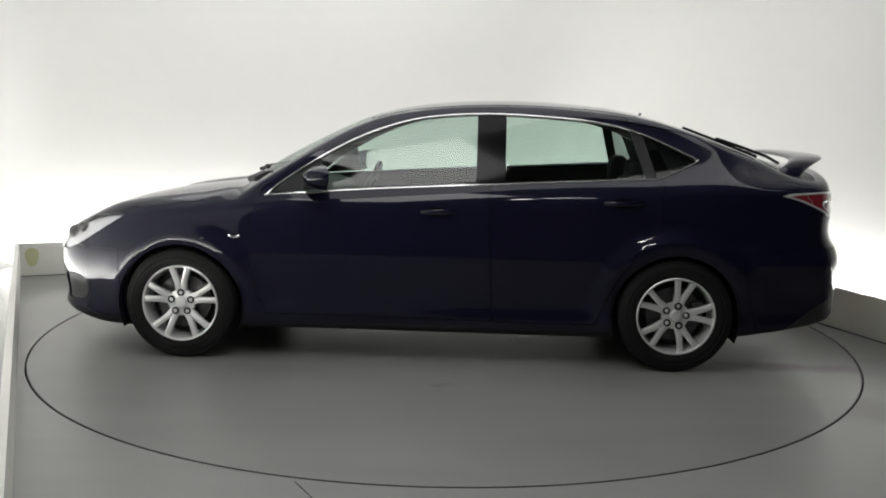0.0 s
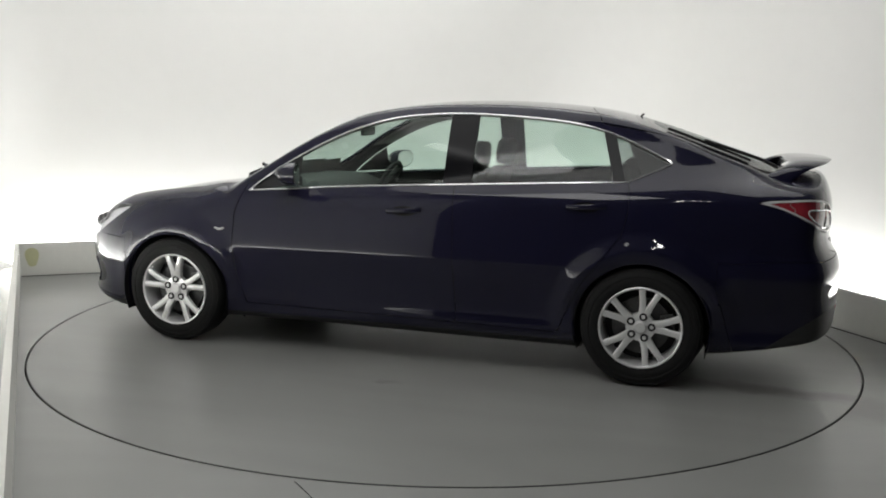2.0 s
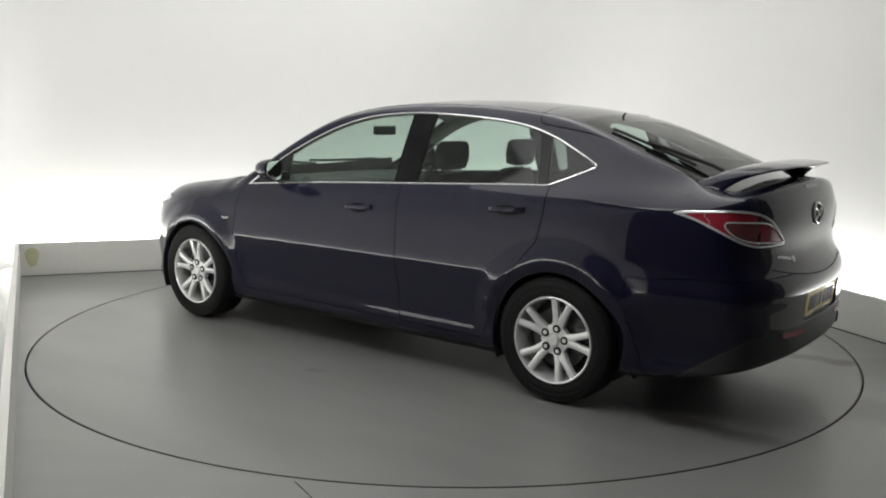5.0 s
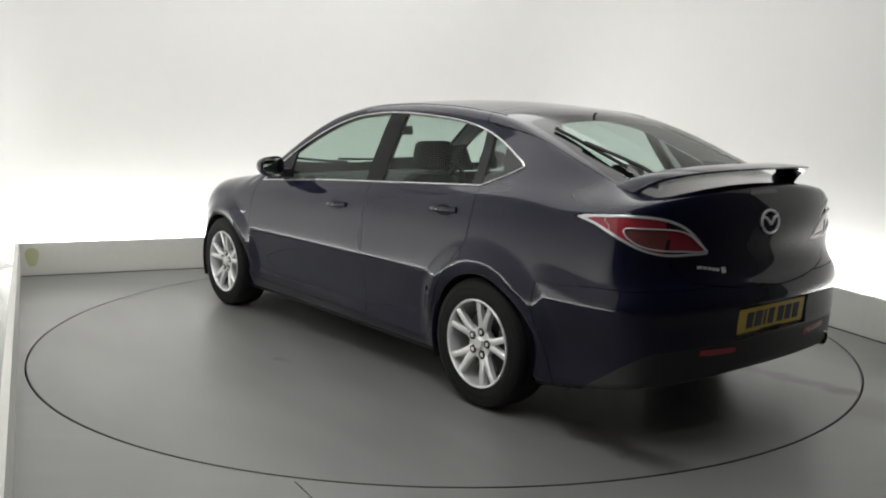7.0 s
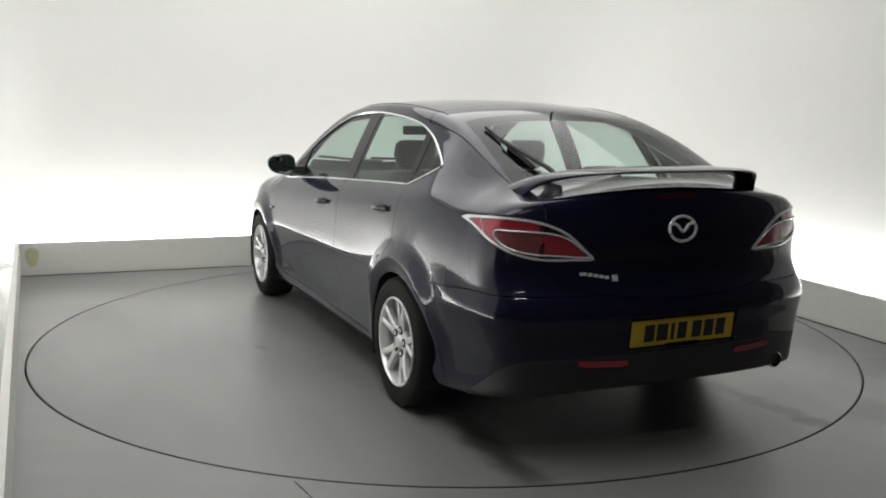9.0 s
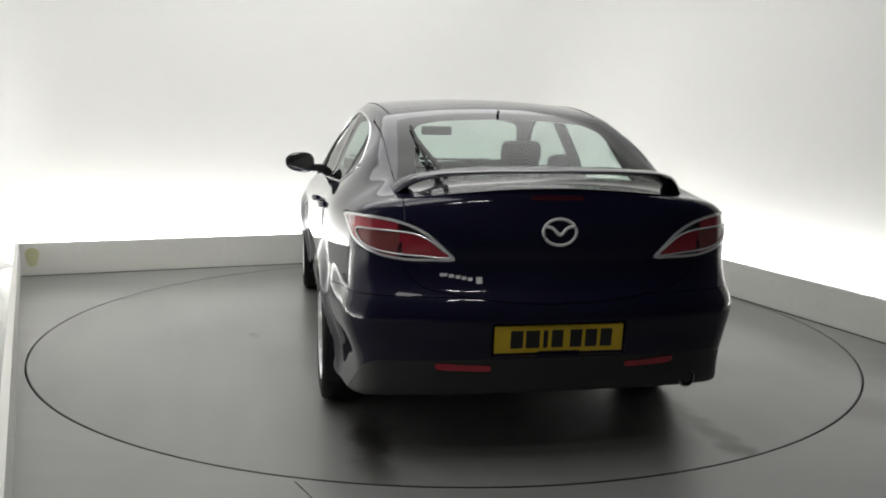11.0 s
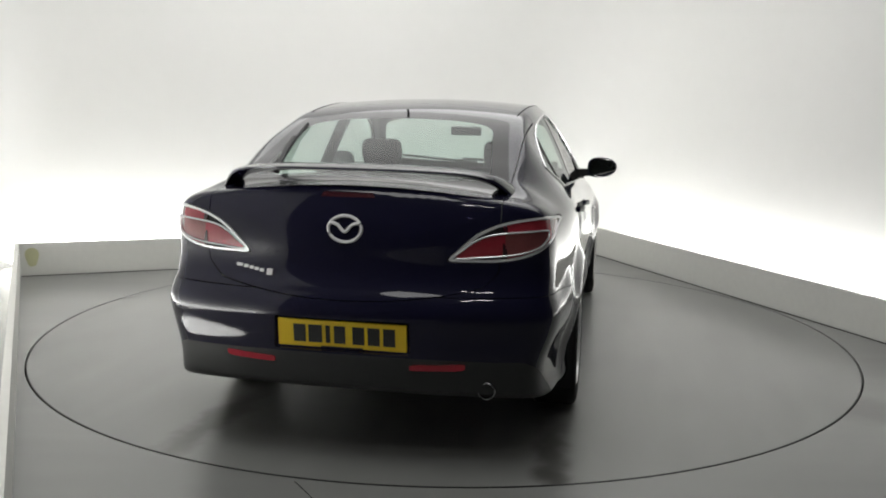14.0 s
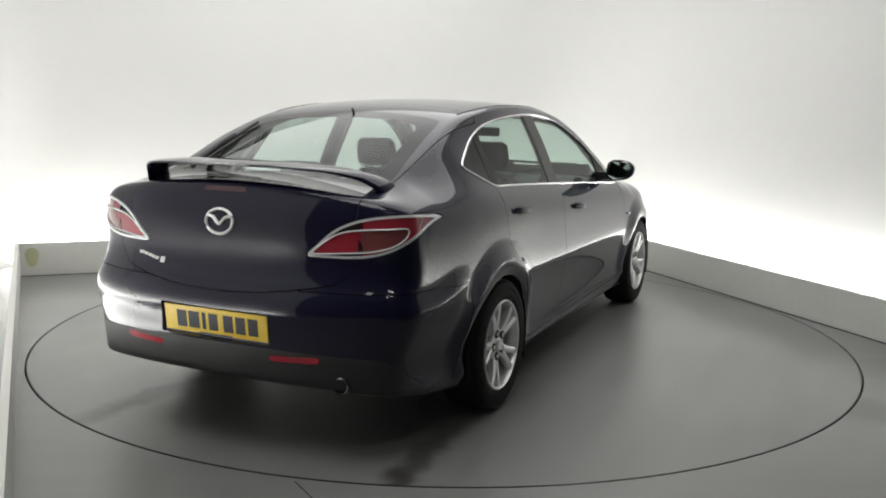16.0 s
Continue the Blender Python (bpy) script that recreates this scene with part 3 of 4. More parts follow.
def build_tail_lamp(car, lamp, side):
    """A tail lamp that wraps the corner: bright frame, red and smoked lenses, a dark joint at the tailgate."""
    inner = np.array(TAIL_LAMP) * (0.0145, 1)
    fld = lambda V: outline_field(inner, swing(V) * 0.0145, V[:, 2])
    core, frame_ring = lamp.split(lambda V: fld(V) + 0.0115)
    base = part_mesh("tail_lamp", frame_ring.mesh("tail_lamp", side, 0.03, 0.002), REFLECTOR, car, "tail lamp with bright edging")
    joint, core = core.split(lambda V: np.abs(swing(V) - 40.2) - 0.55)
    part_mesh("lamp_joint", joint.mesh("lamp_joint", side, 0.02, 0.0), DARK_RED, base, "dark joint at the tailgate")
    inboard, outer = core.split(lambda V: swing(V) - 40.2)
    loop = np.array(LAMP_LOOP) * (0.0145, 1)
    inside = lambda V: outline_field(loop, swing(V) * 0.0145, V[:, 2])
    red_in, gap_in = inboard.split(inside)
    smoke, red_out = outer.split(inside)
    part_mesh("lens", red_in.mesh("lens", side, 0.02, -0.002), RED_LENS, base, "red lens")
    part_mesh("lamp_gap", gap_in.mesh("lamp_gap", side, 0.01, -0.010), BLACK, base, "dark gap between the bright strips")
    part_mesh("lens", smoke.mesh("lens", side, 0.02, -0.004), SMOKE_LENS, base, "smoked lens")
    stripe, red_out = red_out.split(lambda V: np.maximum(np.abs(swing(V) - 54.0 - 30 * (V[:, 2] - 0.93)) - 0.55, 0.90 - V[:, 2]))
    part_mesh("lens", red_out.mesh("lens", side, 0.02, -0.003), RED_LENS, base, "red lens")
    part_mesh("lens_stripe", stripe.mesh("lens_stripe", side, 0.01, -0.002), CLEAR_LENS, base, "pale stripe in the lens")
    # bright strip that outlines the inner lens
    sgn = 1 if side == "left" else -1
    bm = bmesh.new()
    tube(bm, [tail_point(a, z, sgn, 0.001) for a, z in LAMP_LOOP], 0.0036, 6, True)
    part("lamp_strip", bm, REFLECTOR, base, "bright curved lamp strip")


def rounded_open(points, n=6):
    P = np.array([points[0], *points, points[-1]], float)
    out = []
    for i in range(1, len(P) - 2):
        a, b, c, d = P[i - 1 : i + 3]
        for t in np.arange(n) / n:
            out.append(0.5 * (2 * b + (c - a) * t + (2 * a - 5 * b + 4 * c - d) * t**2 + (3 * b - a - 3 * c + d) * t**3))
    out.append(P[-1])
    return np.array(out)


def tail_point(degrees, z, sgn, proud):
    """The place on the tail at a bearing and height."""
    d = np.array([-math.cos(radians(degrees)), math.sin(radians(degrees)), 0])
    o = np.array([-1.5, 0, z])
    lo, hi = 0.1, 1.5
    for _ in range(24):
        mid = (lo + hi) / 2
        if hull(o + d * mid) > 0:
            hi = mid
        else:
            lo = mid
    p = o + d * (lo + proud)
    return (p[0], sgn * p[1], p[2])


def loft(bm, rings, cap=True):
    vs = [[bm.verts.new(p) for p in r] for r in rings]
    n = len(vs[0])
    for a, b in zip(vs, vs[1:]):
        for k in range(n):
            bm.faces.new((a[k], a[(k + 1) % n], b[(k + 1) % n], b[k]))
    if cap:
        bm.faces.new(vs[0])
        bm.faces.new(vs[-1][::-1])
    bmesh.ops.recalc_face_normals(bm, faces=bm.faces)


def build_spoiler(gate):
    st = {0.0: (-2.06, 1.172, -2.290, 1.176, 0.026), 0.25: (-2.06, 1.170, -2.280, 1.174, 0.026), 0.43: (-2.05, 1.158, -2.235, 1.164, 0.026), 0.52: (-2.01, 1.138, -2.165, 1.146, 0.032), 0.57: (-1.97, 1.115, -2.105, 1.122, 0.044), 0.61: (-1.92, 1.088, -2.06, 1.082, 0.046), 0.632: (-1.89, 1.066, -2.03, 1.048, 0.04)}
    ys = sorted(st)
    fine = np.linspace(0, 0.632, 64)
    curves = []
    for k in range(5):
        v = np.interp(fine, ys, [st[y][k] for y in ys])
        for _ in range(6):
            v[1:-1] = (v[:-2] + 2 * v[1:-1] + v[2:]) / 4
        curves.append(lambda y, v=v: np.interp(abs(y), fine, v))
    rings = []
    for y in np.concatenate([np.linspace(-0.632, -0.45, 12), np.linspace(-0.42, 0.42, 22), np.linspace(0.45, 0.632, 12)]):
        xl, zl, xt, zt, th = (float(c(y)) for c in curves)
        ring = []
        for u, w in ((0, -0.35), (0.02, 0.0), (0.12, 0.28), (0.35, 0.42), (0.7, 0.30), (0.93, 0.08), (1.0, -0.05), (0.99, -0.30), (0.93, -0.42), (0.7, -0.62), (0.35, -0.85), (0.1, -0.75)):
            ring.append((xl + (xt - xl) * u, y, zl + (zt - zl) * u + th * w))
        rings.append(ring)
    bm = bmesh.new()
    loft(bm, rings)
    part("spoiler", bm, PAINT, gate, "navy painted tailgate spoiler", 50)


def build_mirror(door, sgn):
    bm = bmesh.new()
    rings = []
    for u in np.linspace(0, 1, 9):
        # from the glass side forwards to the rounded nose
        k = math.sqrt(max(1 - u**2.2, 0.02))
        x = 0.535 + 0.125 * u
        ring = []
        for j in range(20):
            a = 2 * math.pi * j / 20
            ca, sa = math.cos(a), math.sin(a)
            ry, rz = 0.098 * (abs(ca) ** 0.75) * (1 if ca > 0 else -1), 0.066 * (abs(sa) ** 0.8) * (1 if sa > 0 else -1)
            ring.append((x - 0.03 * ca * (1 - u), sgn * (0.925 + ry * k), 1.030 + rz * k * (1 - 0.18 * ca) + 0.006 * ca))
        rings.append(ring)
    loft(bm, rings)
    m = part("door_mirror", bm, PAINT, door, "navy painted door mirror", 50)
    bm = bmesh.new()
    ring = [(x - 0.0035, y, z) for x, y, z in rings[0]]
    c = Vector((sum(p[0] for p in ring) / 20, sum(p[1] for p in ring) / 20, sum(p[2] for p in ring) / 20))
    vs = [bm.verts.new(c + (Vector(p) - c) * 0.90) for p in ring]
    bm.faces.new(vs)
    part("mirror_glass", bm, MIRROR, m, "mirror glass", 0)
    bm = bmesh.new()
    y0 = float(on_side(0.66, 0.965)[0])
    loft(bm, [[(0.70, sgn * (y0 - 0.02), 0.955), (0.58, sgn * (y0 - 0.02), 0.955), (0.58, sgn * (y0 - 0.02), 1.01), (0.68, sgn * (y0 - 0.02), 1.01)], [(0.655, sgn * 0.87, 0.972), (0.56, sgn * 0.87, 0.972), (0.56, sgn * 0.87, 1.012), (0.65, sgn * 0.87, 1.012)]])
    part("mirror_foot", bm, BLACK, m, "black mirror foot")
    # the black corner plate of the window
    bm = bmesh.new()
    tri = [(0.86, 0.934), (0.60, 0.955), (0.60, 1.118), (0.70, 1.055)]
    front = [(x, sgn * (float(on_side(x, z)[0]) - 0.001), z) for x, z in tri]
    loft(bm, [[(x, y - sgn * 0.012, z) for x, y, z in front], front])
    part("mirror_plate", bm, BLACK, door, "black plate behind the mirror")


def build_handle(door, sgn, x0, x1, z0, z1):
    n = 9
    bm = bmesh.new()
    rings = []
    for u in np.linspace(0, 1, n):
        x, z = x0 + (x1 - x0) * u, z0 + (z1 - z0) * u
        y = float(on_side(x, z)[0])
        bow = 0.006 + 0.026 * math.sin(math.pi * u) ** 0.6
        r = 0.012 + 0.004 * u
        rings.append([(x, sgn * (y + bow + 0.006 * math.cos(a)), z + r * math.sin(a)) for a in np.linspace(0, 2 * math.pi, 10, endpoint=False)])
    loft(bm, rings)
    h = part("door_handle", bm, PAINT, door, "navy painted door handle", 50)
    # flat black oval on the door, standing for the hollow's shade
    bm = bmesh.new()
    cx, cz = (x0 + x1) / 2, (z0 + z1) / 2
    c = bm.verts.new((cx, sgn * (float(on_side(cx, cz)[0]) + 0.0015), cz))
    vs = []
    for a in np.linspace(0, 2 * math.pi, 20, endpoint=False):
        x, z = cx + 0.072 * math.cos(a), cz + 0.026 * math.sin(a) - 0.004
        vs.append(bm.verts.new((x, sgn * (float(on_side(x, z)[0]) + 0.0015), z)))
    for k in range(20):
        bm.faces.new((c, vs[k], vs[(k + 1) % 20]))
    bmesh.ops.recalc_face_normals(bm, faces=bm.faces)
    part("handle_cup_shade", bm, GLOSS_BLACK, h, "flat black oval for the shaded handle cup")


def flush_patch(bm, outline, proud, thick=0.004):
    """A thin plate that follows the tail: outline in (y, z)."""
    front = [(float(on_tail(y, z)[0]) - proud, y, z) for y, z in outline]
    loft(bm, [[(x + thick + proud, y, z) for x, y, z in front], front])


def build_tail_details(car, gate, bumper):
    # the recess for the number plate, set into the bumper
    edge = [(-0.276, 0.460), (0.276, 0.460), (0.272, 0.592), (-0.272, 0.592)]
    rim = []
    for (y0, z0), (y1, z1) in zip(edge, edge[1:] + edge[:1]):
        for u in np.arange(10) / 10:
            rim.append((y0 + (y1 - y0) * u, z0 + (z1 - z0) * u))
    outer = [(float(on_tail(y, z)[0]) - 0.001, y * 1.004, z) for y, z in rim]
    inner = [(-2.338 - (0.525 - z) * 0.11, y * 0.97, 0.525 + (z - 0.525) * 0.93) for y, z in rim]
    bm = bmesh.new()
    a, b = [bm.verts.new(p) for p in outer], [bm.verts.new(p) for p in inner]
    for k in range(len(a)):
        j = (k + 1) % len(a)
        bm.faces.new((a[k], a[j], b[j], b[k]))
    bm.faces.new(b)
    bmesh.ops.recalc_face_normals(bm, faces=bm.faces)
    part("plate_recess", bm, PAINT, bumper, "", 30)
    # number plate with bars for its writing
    def plate_x(z):
        return -2.346 - (z - 0.525) * -0.11

    bm = bmesh.new()
    box(bm, -0.0035, 0.0035, -0.262, 0.262, -0.0565, 0.0565, 0.002, 1)
    m = Matrix.Translation((plate_x(0.525) - 0.002, 0, 0.525)) @ pose(0, 0, 0, 0, -6, 0)
    bmesh.ops.transform(bm, matrix=m, verts=bm.verts)
    plate = part("number_plate", bm, YELLOW, bumper, "yellow number plate with dark bars")
    for y0, w in ((0.172, 0.050), (0.108, 0.056), (0.056, 0.018), (0.008, 0.046), (-0.068, 0.048), (-0.130, 0.048), (-0.192, 0.048)):
        bm = bmesh.new()
        box(bm, -0.0050, -0.0036, y0 - w / 2, y0 + w / 2, -0.036, 0.036)
        bmesh.ops.transform(bm, matrix=m, verts=bm.verts)
        part("plate_bar", bm, INK, plate)
    bm = bmesh.new()
    box(bm, -0.0050, -0.0036, -0.085, 0.085, -0.0545, -0.0495)
    bmesh.ops.transform(bm, matrix=m, verts=bm.verts)
    part("plate_strip", bm, INK, plate)
    # round badge: a ring with a spread wing
    bm = bmesh.new()
    ring = []
    for a in np.linspace(0, 2 * math.pi, 40, endpoint=False):
        y, z = 0.067 * math.cos(a), 0.940 + 0.052 * math.sin(a) * (1.0 if math.sin(a) < 0 else 0.95)
        ring.append((float(on_tail(y, z)[0]) - 0.005, y, z))
    tube(bm, ring, 0.0065, 8, True)
    badge = part("badge", bm, BADGE, gate, "chrome ring badge")
    bm = bmesh.new()
    wing = [(-0.060, 0.962), (-0.030, 0.955), (0.0, 0.928), (0.030, 0.955), (0.060, 0.962)]
    tube(bm, [(float(on_tail(y, z)[0]) - 0.006, y, z) for y, z in rounded_open(wing, 4)], 0.007, 8)
    part("badge_wing", bm, BADGE, badge)
    # the model name as bright bars
    for k, (y, w, h) in enumerate(((0.452, 0.028, 0.012), (0.422, 0.020, 0.012), (0.397, 0.018, 0.012), (0.374, 0.018, 0.012), (0.351, 0.018, 0.012), (0.316, 0.024, 0.024))):
        bm = bmesh.new()
        z = 0.772 - 0.004 * k
        flush_patch(bm, [(y - w / 2, z - h / 2), (y + w / 2, z - h / 2), (y + w / 2, z + h / 2), (y - w / 2, z + h / 2)], 0.003)
        part("name_bar", bm, BADGE, gate, "bright name letters as bars" if k == 0 else "")
    # third brake lamp below the spoiler
    bm = bmesh.new()
    flush_patch(bm, [(-0.11, 1.060), (0.11, 1.060), (0.10, 1.078), (-0.10, 1.078)], 0.002)
    part("brake_lamp", bm, DARK_RED, gate, "dark red high brake lamp")
    # red reflectors in the skirt
    for s in (1, -1):
        bm = bmesh.new()
        ring = rounded([(s * 0.275, 0.412), (s * 0.285, 0.424), (s * 0.38, 0.428), (s * 0.475, 0.433), (s * 0.488, 0.424), (s * 0.475, 0.408), (s * 0.38, 0.404), (s * 0.285, 0.402)], 3)
        flush_patch(bm, [(y, z) for y, z in ring], 0.004, 0.01)
        part("reflector", bm, BRIGHT_RED, bumper, "red reflector")
    # tail pipe
    bm = bmesh.new()
    lathe(bm, [(0.030, 0.0), (0.036, 0.004), (0.037, 0.02), (0.037, 0.30), (0.028, 0.30), (0.028, 0.02), (0.030, 0.0)], 24)
    bmesh.ops.transform(bm, matrix=Matrix.Translation((-2.305, -0.57, 0.325)) @ pose(0, 0, 0, 0, 0, -90), verts=bm.verts)
    part("tail_pipe", bm, CHROME_DARK, car, "steel tail pipe")
    # rear wiper along the window's edge
    bm = bmesh.new()

    def on_glass(x, y, up):
        return (x, y, float(on_top(x, y)[0]) + up)

    tube(bm, [on_glass(-2.00, 0.40, 0.02), on_glass(-1.92, 0.415, 0.035), on_glass(-1.75, 0.445, 0.03), on_glass(-1.62, 0.46, 0.022)], 0.009, 8, flat=1.5)
    wiper = part("rear_wiper", bm, BLACK, gate, "black rear wiper")
    bm = bmesh.new()
    tube(bm, [on_glass(x, 0.44 + 0.06 * (-1.45 - x) * -0.5 + 0.02, 0.012) for x in np.linspace(-1.43, -1.86, 8)], 0.008, 6)
    part("wiper_blade", bm, BLACK, wiper)
    # stub aerial
    bm = bmesh.new()
    z = float(on_top(-1.255, 0)[0])
    tube(bm, [(-1.25, 0, z - 0.004), (-1.258, 0, z + 0.008), (-1.268, 0, z + 0.018)], 0.006, 8)
    part("aerial", bm, BLACK, car, "black stub aerial")


def soft_block(rings, name, mat, parent, label=""):
    bm = bmesh.new()
    loft(bm, rings)
    return part(name, bm, mat, parent, label, 60)


def slab(cx, z, cy, lx, ly, n=16, power=0.45):
    """A rounded-rectangle ring in a level plane."""
    out = []
    for a in np.linspace(0, 2 * math.pi, n, endpoint=False):
        c, s = math.cos(a), math.sin(a)
        out.append((cx + lx * abs(c) ** power * (1 if c >= 0 else -1), cy + ly * abs(s) ** power * (1 if s >= 0 else -1), z))
    return out


def build_seat(car, x, y, wide, top, head, name):
    seat = soft_block([slab(x + 0.22, 0.30, y, 0.24, wide * 0.9), slab(x + 0.23, 0.34, y, 0.27, wide), slab(x + 0.24, 0.46, y, 0.27, wide), slab(x + 0.24, 0.50, y, 0.24, wide * 0.85)], name, FABRIC, car, "dark fabric seat")
    rings = []
    for u in np.linspace(0, 1, 9):
        z = 0.46 + (top - 0.46) * u
        k = 1.0 if u < 0.75 else 1 - 0.55 * (u - 0.75) / 0.25 * (u - 0.75) / 0.25
        rings.append(slab(x - 0.02 - 0.22 * u, z, y, 0.075 - 0.02 * u, wide * k))
    soft_block(rings, "backrest", FABRIC, seat)
    for hy in head:
        hx = x - 0.26
        soft_block([slab(hx, top + 0.02, y + hy, 0.03, 0.07), slab(hx, top + 0.035, y + hy, 0.05, 0.105), slab(hx - 0.005, top + 0.10, y + hy, 0.055, 0.122), slab(hx - 0.012, top + 0.165, y + hy, 0.05, 0.115), slab(hx - 0.015, top + 0.185, y + hy, 0.03, 0.09)], "headrest", FABRIC, seat)
        for s in (-1, 1):
            bm = bmesh.new()
            tube(bm, [(hx + 0.01, y + hy + s * 0.04, top - 0.03), (hx, y + hy + s * 0.04, top + 0.05)], 0.007, 6)
            part("headrest_post", bm, CHROME, seat)
    return seat


def build_cabin(car):
    for y in (0.37, -0.37):
        build_seat(car, -0.10, y, 0.24, 1.035, (0.0,), "front_seat")
    back = build_seat(car, -0.92, 0.0, 0.60, 0.93, (0.36, -0.36), "rear_seat")
    soft_block([slab(-1.18, 0.925, 0, 0.035, 0.09), slab(-1.185, 0.975, 0, 0.045, 0.115), slab(-1.19, 1.00, 0, 0.03, 0.09)], "headrest", FABRIC, back)
    soft_block([slab(0.88, 0.55, 0, 0.20, 0.70), slab(0.80, 0.80, 0, 0.25, 0.72), slab(0.82, 0.90, 0, 0.24, 0.70), slab(0.87, 0.935, 0, 0.20, 0.66), slab(0.90, 0.945, 0, 0.15, 0.6)], "dashboard", TRIM, car, "dark grey dashboard")
    bm = bmesh.new()
    m = Matrix.Translation((0.47, -0.37, 0.86)) @ pose(0, 0, 0, 0, 68, 0)
    tube(bm, [m @ Vector((0.185 * math.cos(a), 0.185 * math.sin(a), 0)) for a in np.linspace(0, 2 * math.pi, 32, endpoint=False)], 0.016, 8, True)
    sw = part("steering_wheel", bm, TRIM, car, "dark steering wheel")
    bm = bmesh.new()
    for a in (0, 120, 240):
        tube(bm, [m @ Vector((0, 0, 0.03)), m @ Vector((0.18 * math.cos(radians(a + 90)), 0.18 * math.sin(radians(a + 90)), 0))], 0.022, 6)
    part("wheel_boss", bm, TRIM, sw)
    bm = bmesh.new()
    box(bm, 0.46, 0.485, -0.105, 0.105, 1.225, 1.285, 0.012, 3)
    part("inside_mirror", bm, BLACK, car, "black inside mirror")
    bm = bmesh.new()
    tube(bm, [(0.485, 0, 1.26), (0.53, 0, 1.272)], 0.012, 8)
    part("mirror_stalk", bm, BLACK, car)
    bm = bmesh.new()
    box(bm, -1.93, -1.22, -0.62, 0.62, 0.925, 0.945, 0.006)
    part("parcel_shelf", bm, TRIM, car, "dark parcel shelf")
    bm = bmesh.new()
    box(bm, -1.9, 1.3, -0.52, 0.52, 0.215, 0.245)
    part("cabin_floor", bm, TRIM, car, "dark carpeted floor")


def build_front_details(car):
    # scuttle and wipers at the foot of the windscreen
    bm = bmesh.new()
    rows = []
    for y in np.linspace(-0.60, 0.60, 17):
        xa = 1.14 - 0.16 * (y / 0.6) ** 2
        za = float(on_top(xa, abs(y))[0])
        rows.append([(xa + 0.03, y, za - 0.03), (xa + 0.025, y, za + 0.006), (xa - 0.06, y, float(on_top(xa - 0.06, abs(y))[0]) + 0.006), (xa - 0.06, y, za - 0.03)])
    loft(bm, rows)
    part("scuttle", bm, BLACK, car, "black plastic scuttle panel")
    for y0, y1 in ((-0.5, 0.12), (0.02, 0.55)):
        bm = bmesh.new()
        pts = []
        for u in np.linspace(0, 1, 8):
            y = y0 + (y1 - y0) * u
            x = 1.10 - 0.15 * (y / 0.6) ** 2 - 0.04 * u
            pts.append((x, y, float(on_top(x, abs(y))[0]) + 0.022))
        tube(bm, pts, 0.010, 6)
        part("windscreen_wiper", bm, BLACK, car)
    for s in (1, -1):
        bm = bmesh.new()
        tube(bm, [(x, s * (0.545 - 0.03 * (x + 0.5) ** 2), float(on_top(x, 0.545 - 0.03 * (x + 0.5) ** 2)[0]) - 0.002) for x in np.linspace(0.34, -1.16, 24)], 0.0045, 6, flat=1.6)
        part("roof_strip", bm, BLACK, car, "black roof moulding")
        bm = bmesh.new()
        pts = [(x, s * (float(on_side(x, z)[0]) + 0.003), z) for x, z in ((1.085, 0.700), (1.055, 0.690), (1.025, 0.700))]
        tube(bm, pts, 0.007, 6)
        part("wing_badge", bm, CHROME, car, "small chrome wing badge")


def on_side(x, z):
    """The y of the hull's left side at (x, z)."""
    x, z = np.atleast_1d(np.asarray(x, float)), np.atleast_1d(np.asarray(z, float))
    lo, hi = np.full(len(x), 0.1), np.full(len(x), 1.2)
    for _ in range(24):
        mid = (lo + hi) / 2
        out = hull(np.stack([x, mid, z], -1)) > 0
        hi, lo = np.where(out, mid, hi), np.where(out, lo, mid)
    return (lo + hi) / 2


def on_tail(y, z):
    """The x of the hull's rear face at (y, z)."""
    y, z = np.atleast_1d(np.asarray(y, float)), np.atleast_1d(np.asarray(z, float))
    lo, hi = np.full(len(y), -2.6), np.full(len(y), -1.2)
    for _ in range(24):
        mid = (lo + hi) / 2
        out = hull(np.stack([mid, y, z], -1)) > 0
        lo, hi = np.where(out, mid, lo), np.where(out, hi, mid)
    return (lo + hi) / 2


def on_top(x, y):
    """The z of the hull's upper face at (x, y)."""
    x, y = np.atleast_1d(np.asarray(x, float)), np.atleast_1d(np.asarray(y, float))
    lo, hi = np.full(len(x), 0.5), np.full(len(x), 1.7)
    for _ in range(24):
        mid = (lo + hi) / 2
        out = hull(np.stack([x, y, mid], -1)) > 0
        hi, lo = np.where(out, mid, hi), np.where(out, lo, mid)
    return (lo + hi) / 2


DAYLIGHT = rounded([(0.885, 0.926), (0.804, 0.997), (0.656, 1.097), (0.505, 1.185), (0.352, 1.259), (0.196, 1.315), (0.039, 1.352), (-0.119, 1.370), (-0.277, 1.379), (-0.435, 1.379), (-0.592, 1.372), (-0.749, 1.362), (-0.906, 1.347), (-1.061, 1.319), (-1.214, 1.269), (-1.366, 1.202), (-1.462, 1.155), (-1.455, 1.135), (-1.361, 1.091), (-1.275, 1.056), (-1.235, 1.046), (-1.055, 1.038), (-0.441, 1.005), (0.176, 0.971), (0.487, 0.950), (0.86, 0.922)], 3)
FRONT_DOOR = [(0.91, 0.97), (0.965, 0.80), (0.975, 0.60), (0.95, 0.42), (0.90, 0.262), (-0.37, 0.250), (-0.352, 0.6), (-0.335, 1.06), (0.3, 1.06)]
REAR_DOOR = [(-0.335, 1.06), (-0.352, 0.6), (-0.37, 0.250), (-0.93, 0.245), (-0.985, 0.38), (-1.05, 0.52), (-1.15, 0.65), (-1.245, 0.78), (-1.275, 0.92), (-1.262, 1.10), (-0.8, 1.10)]
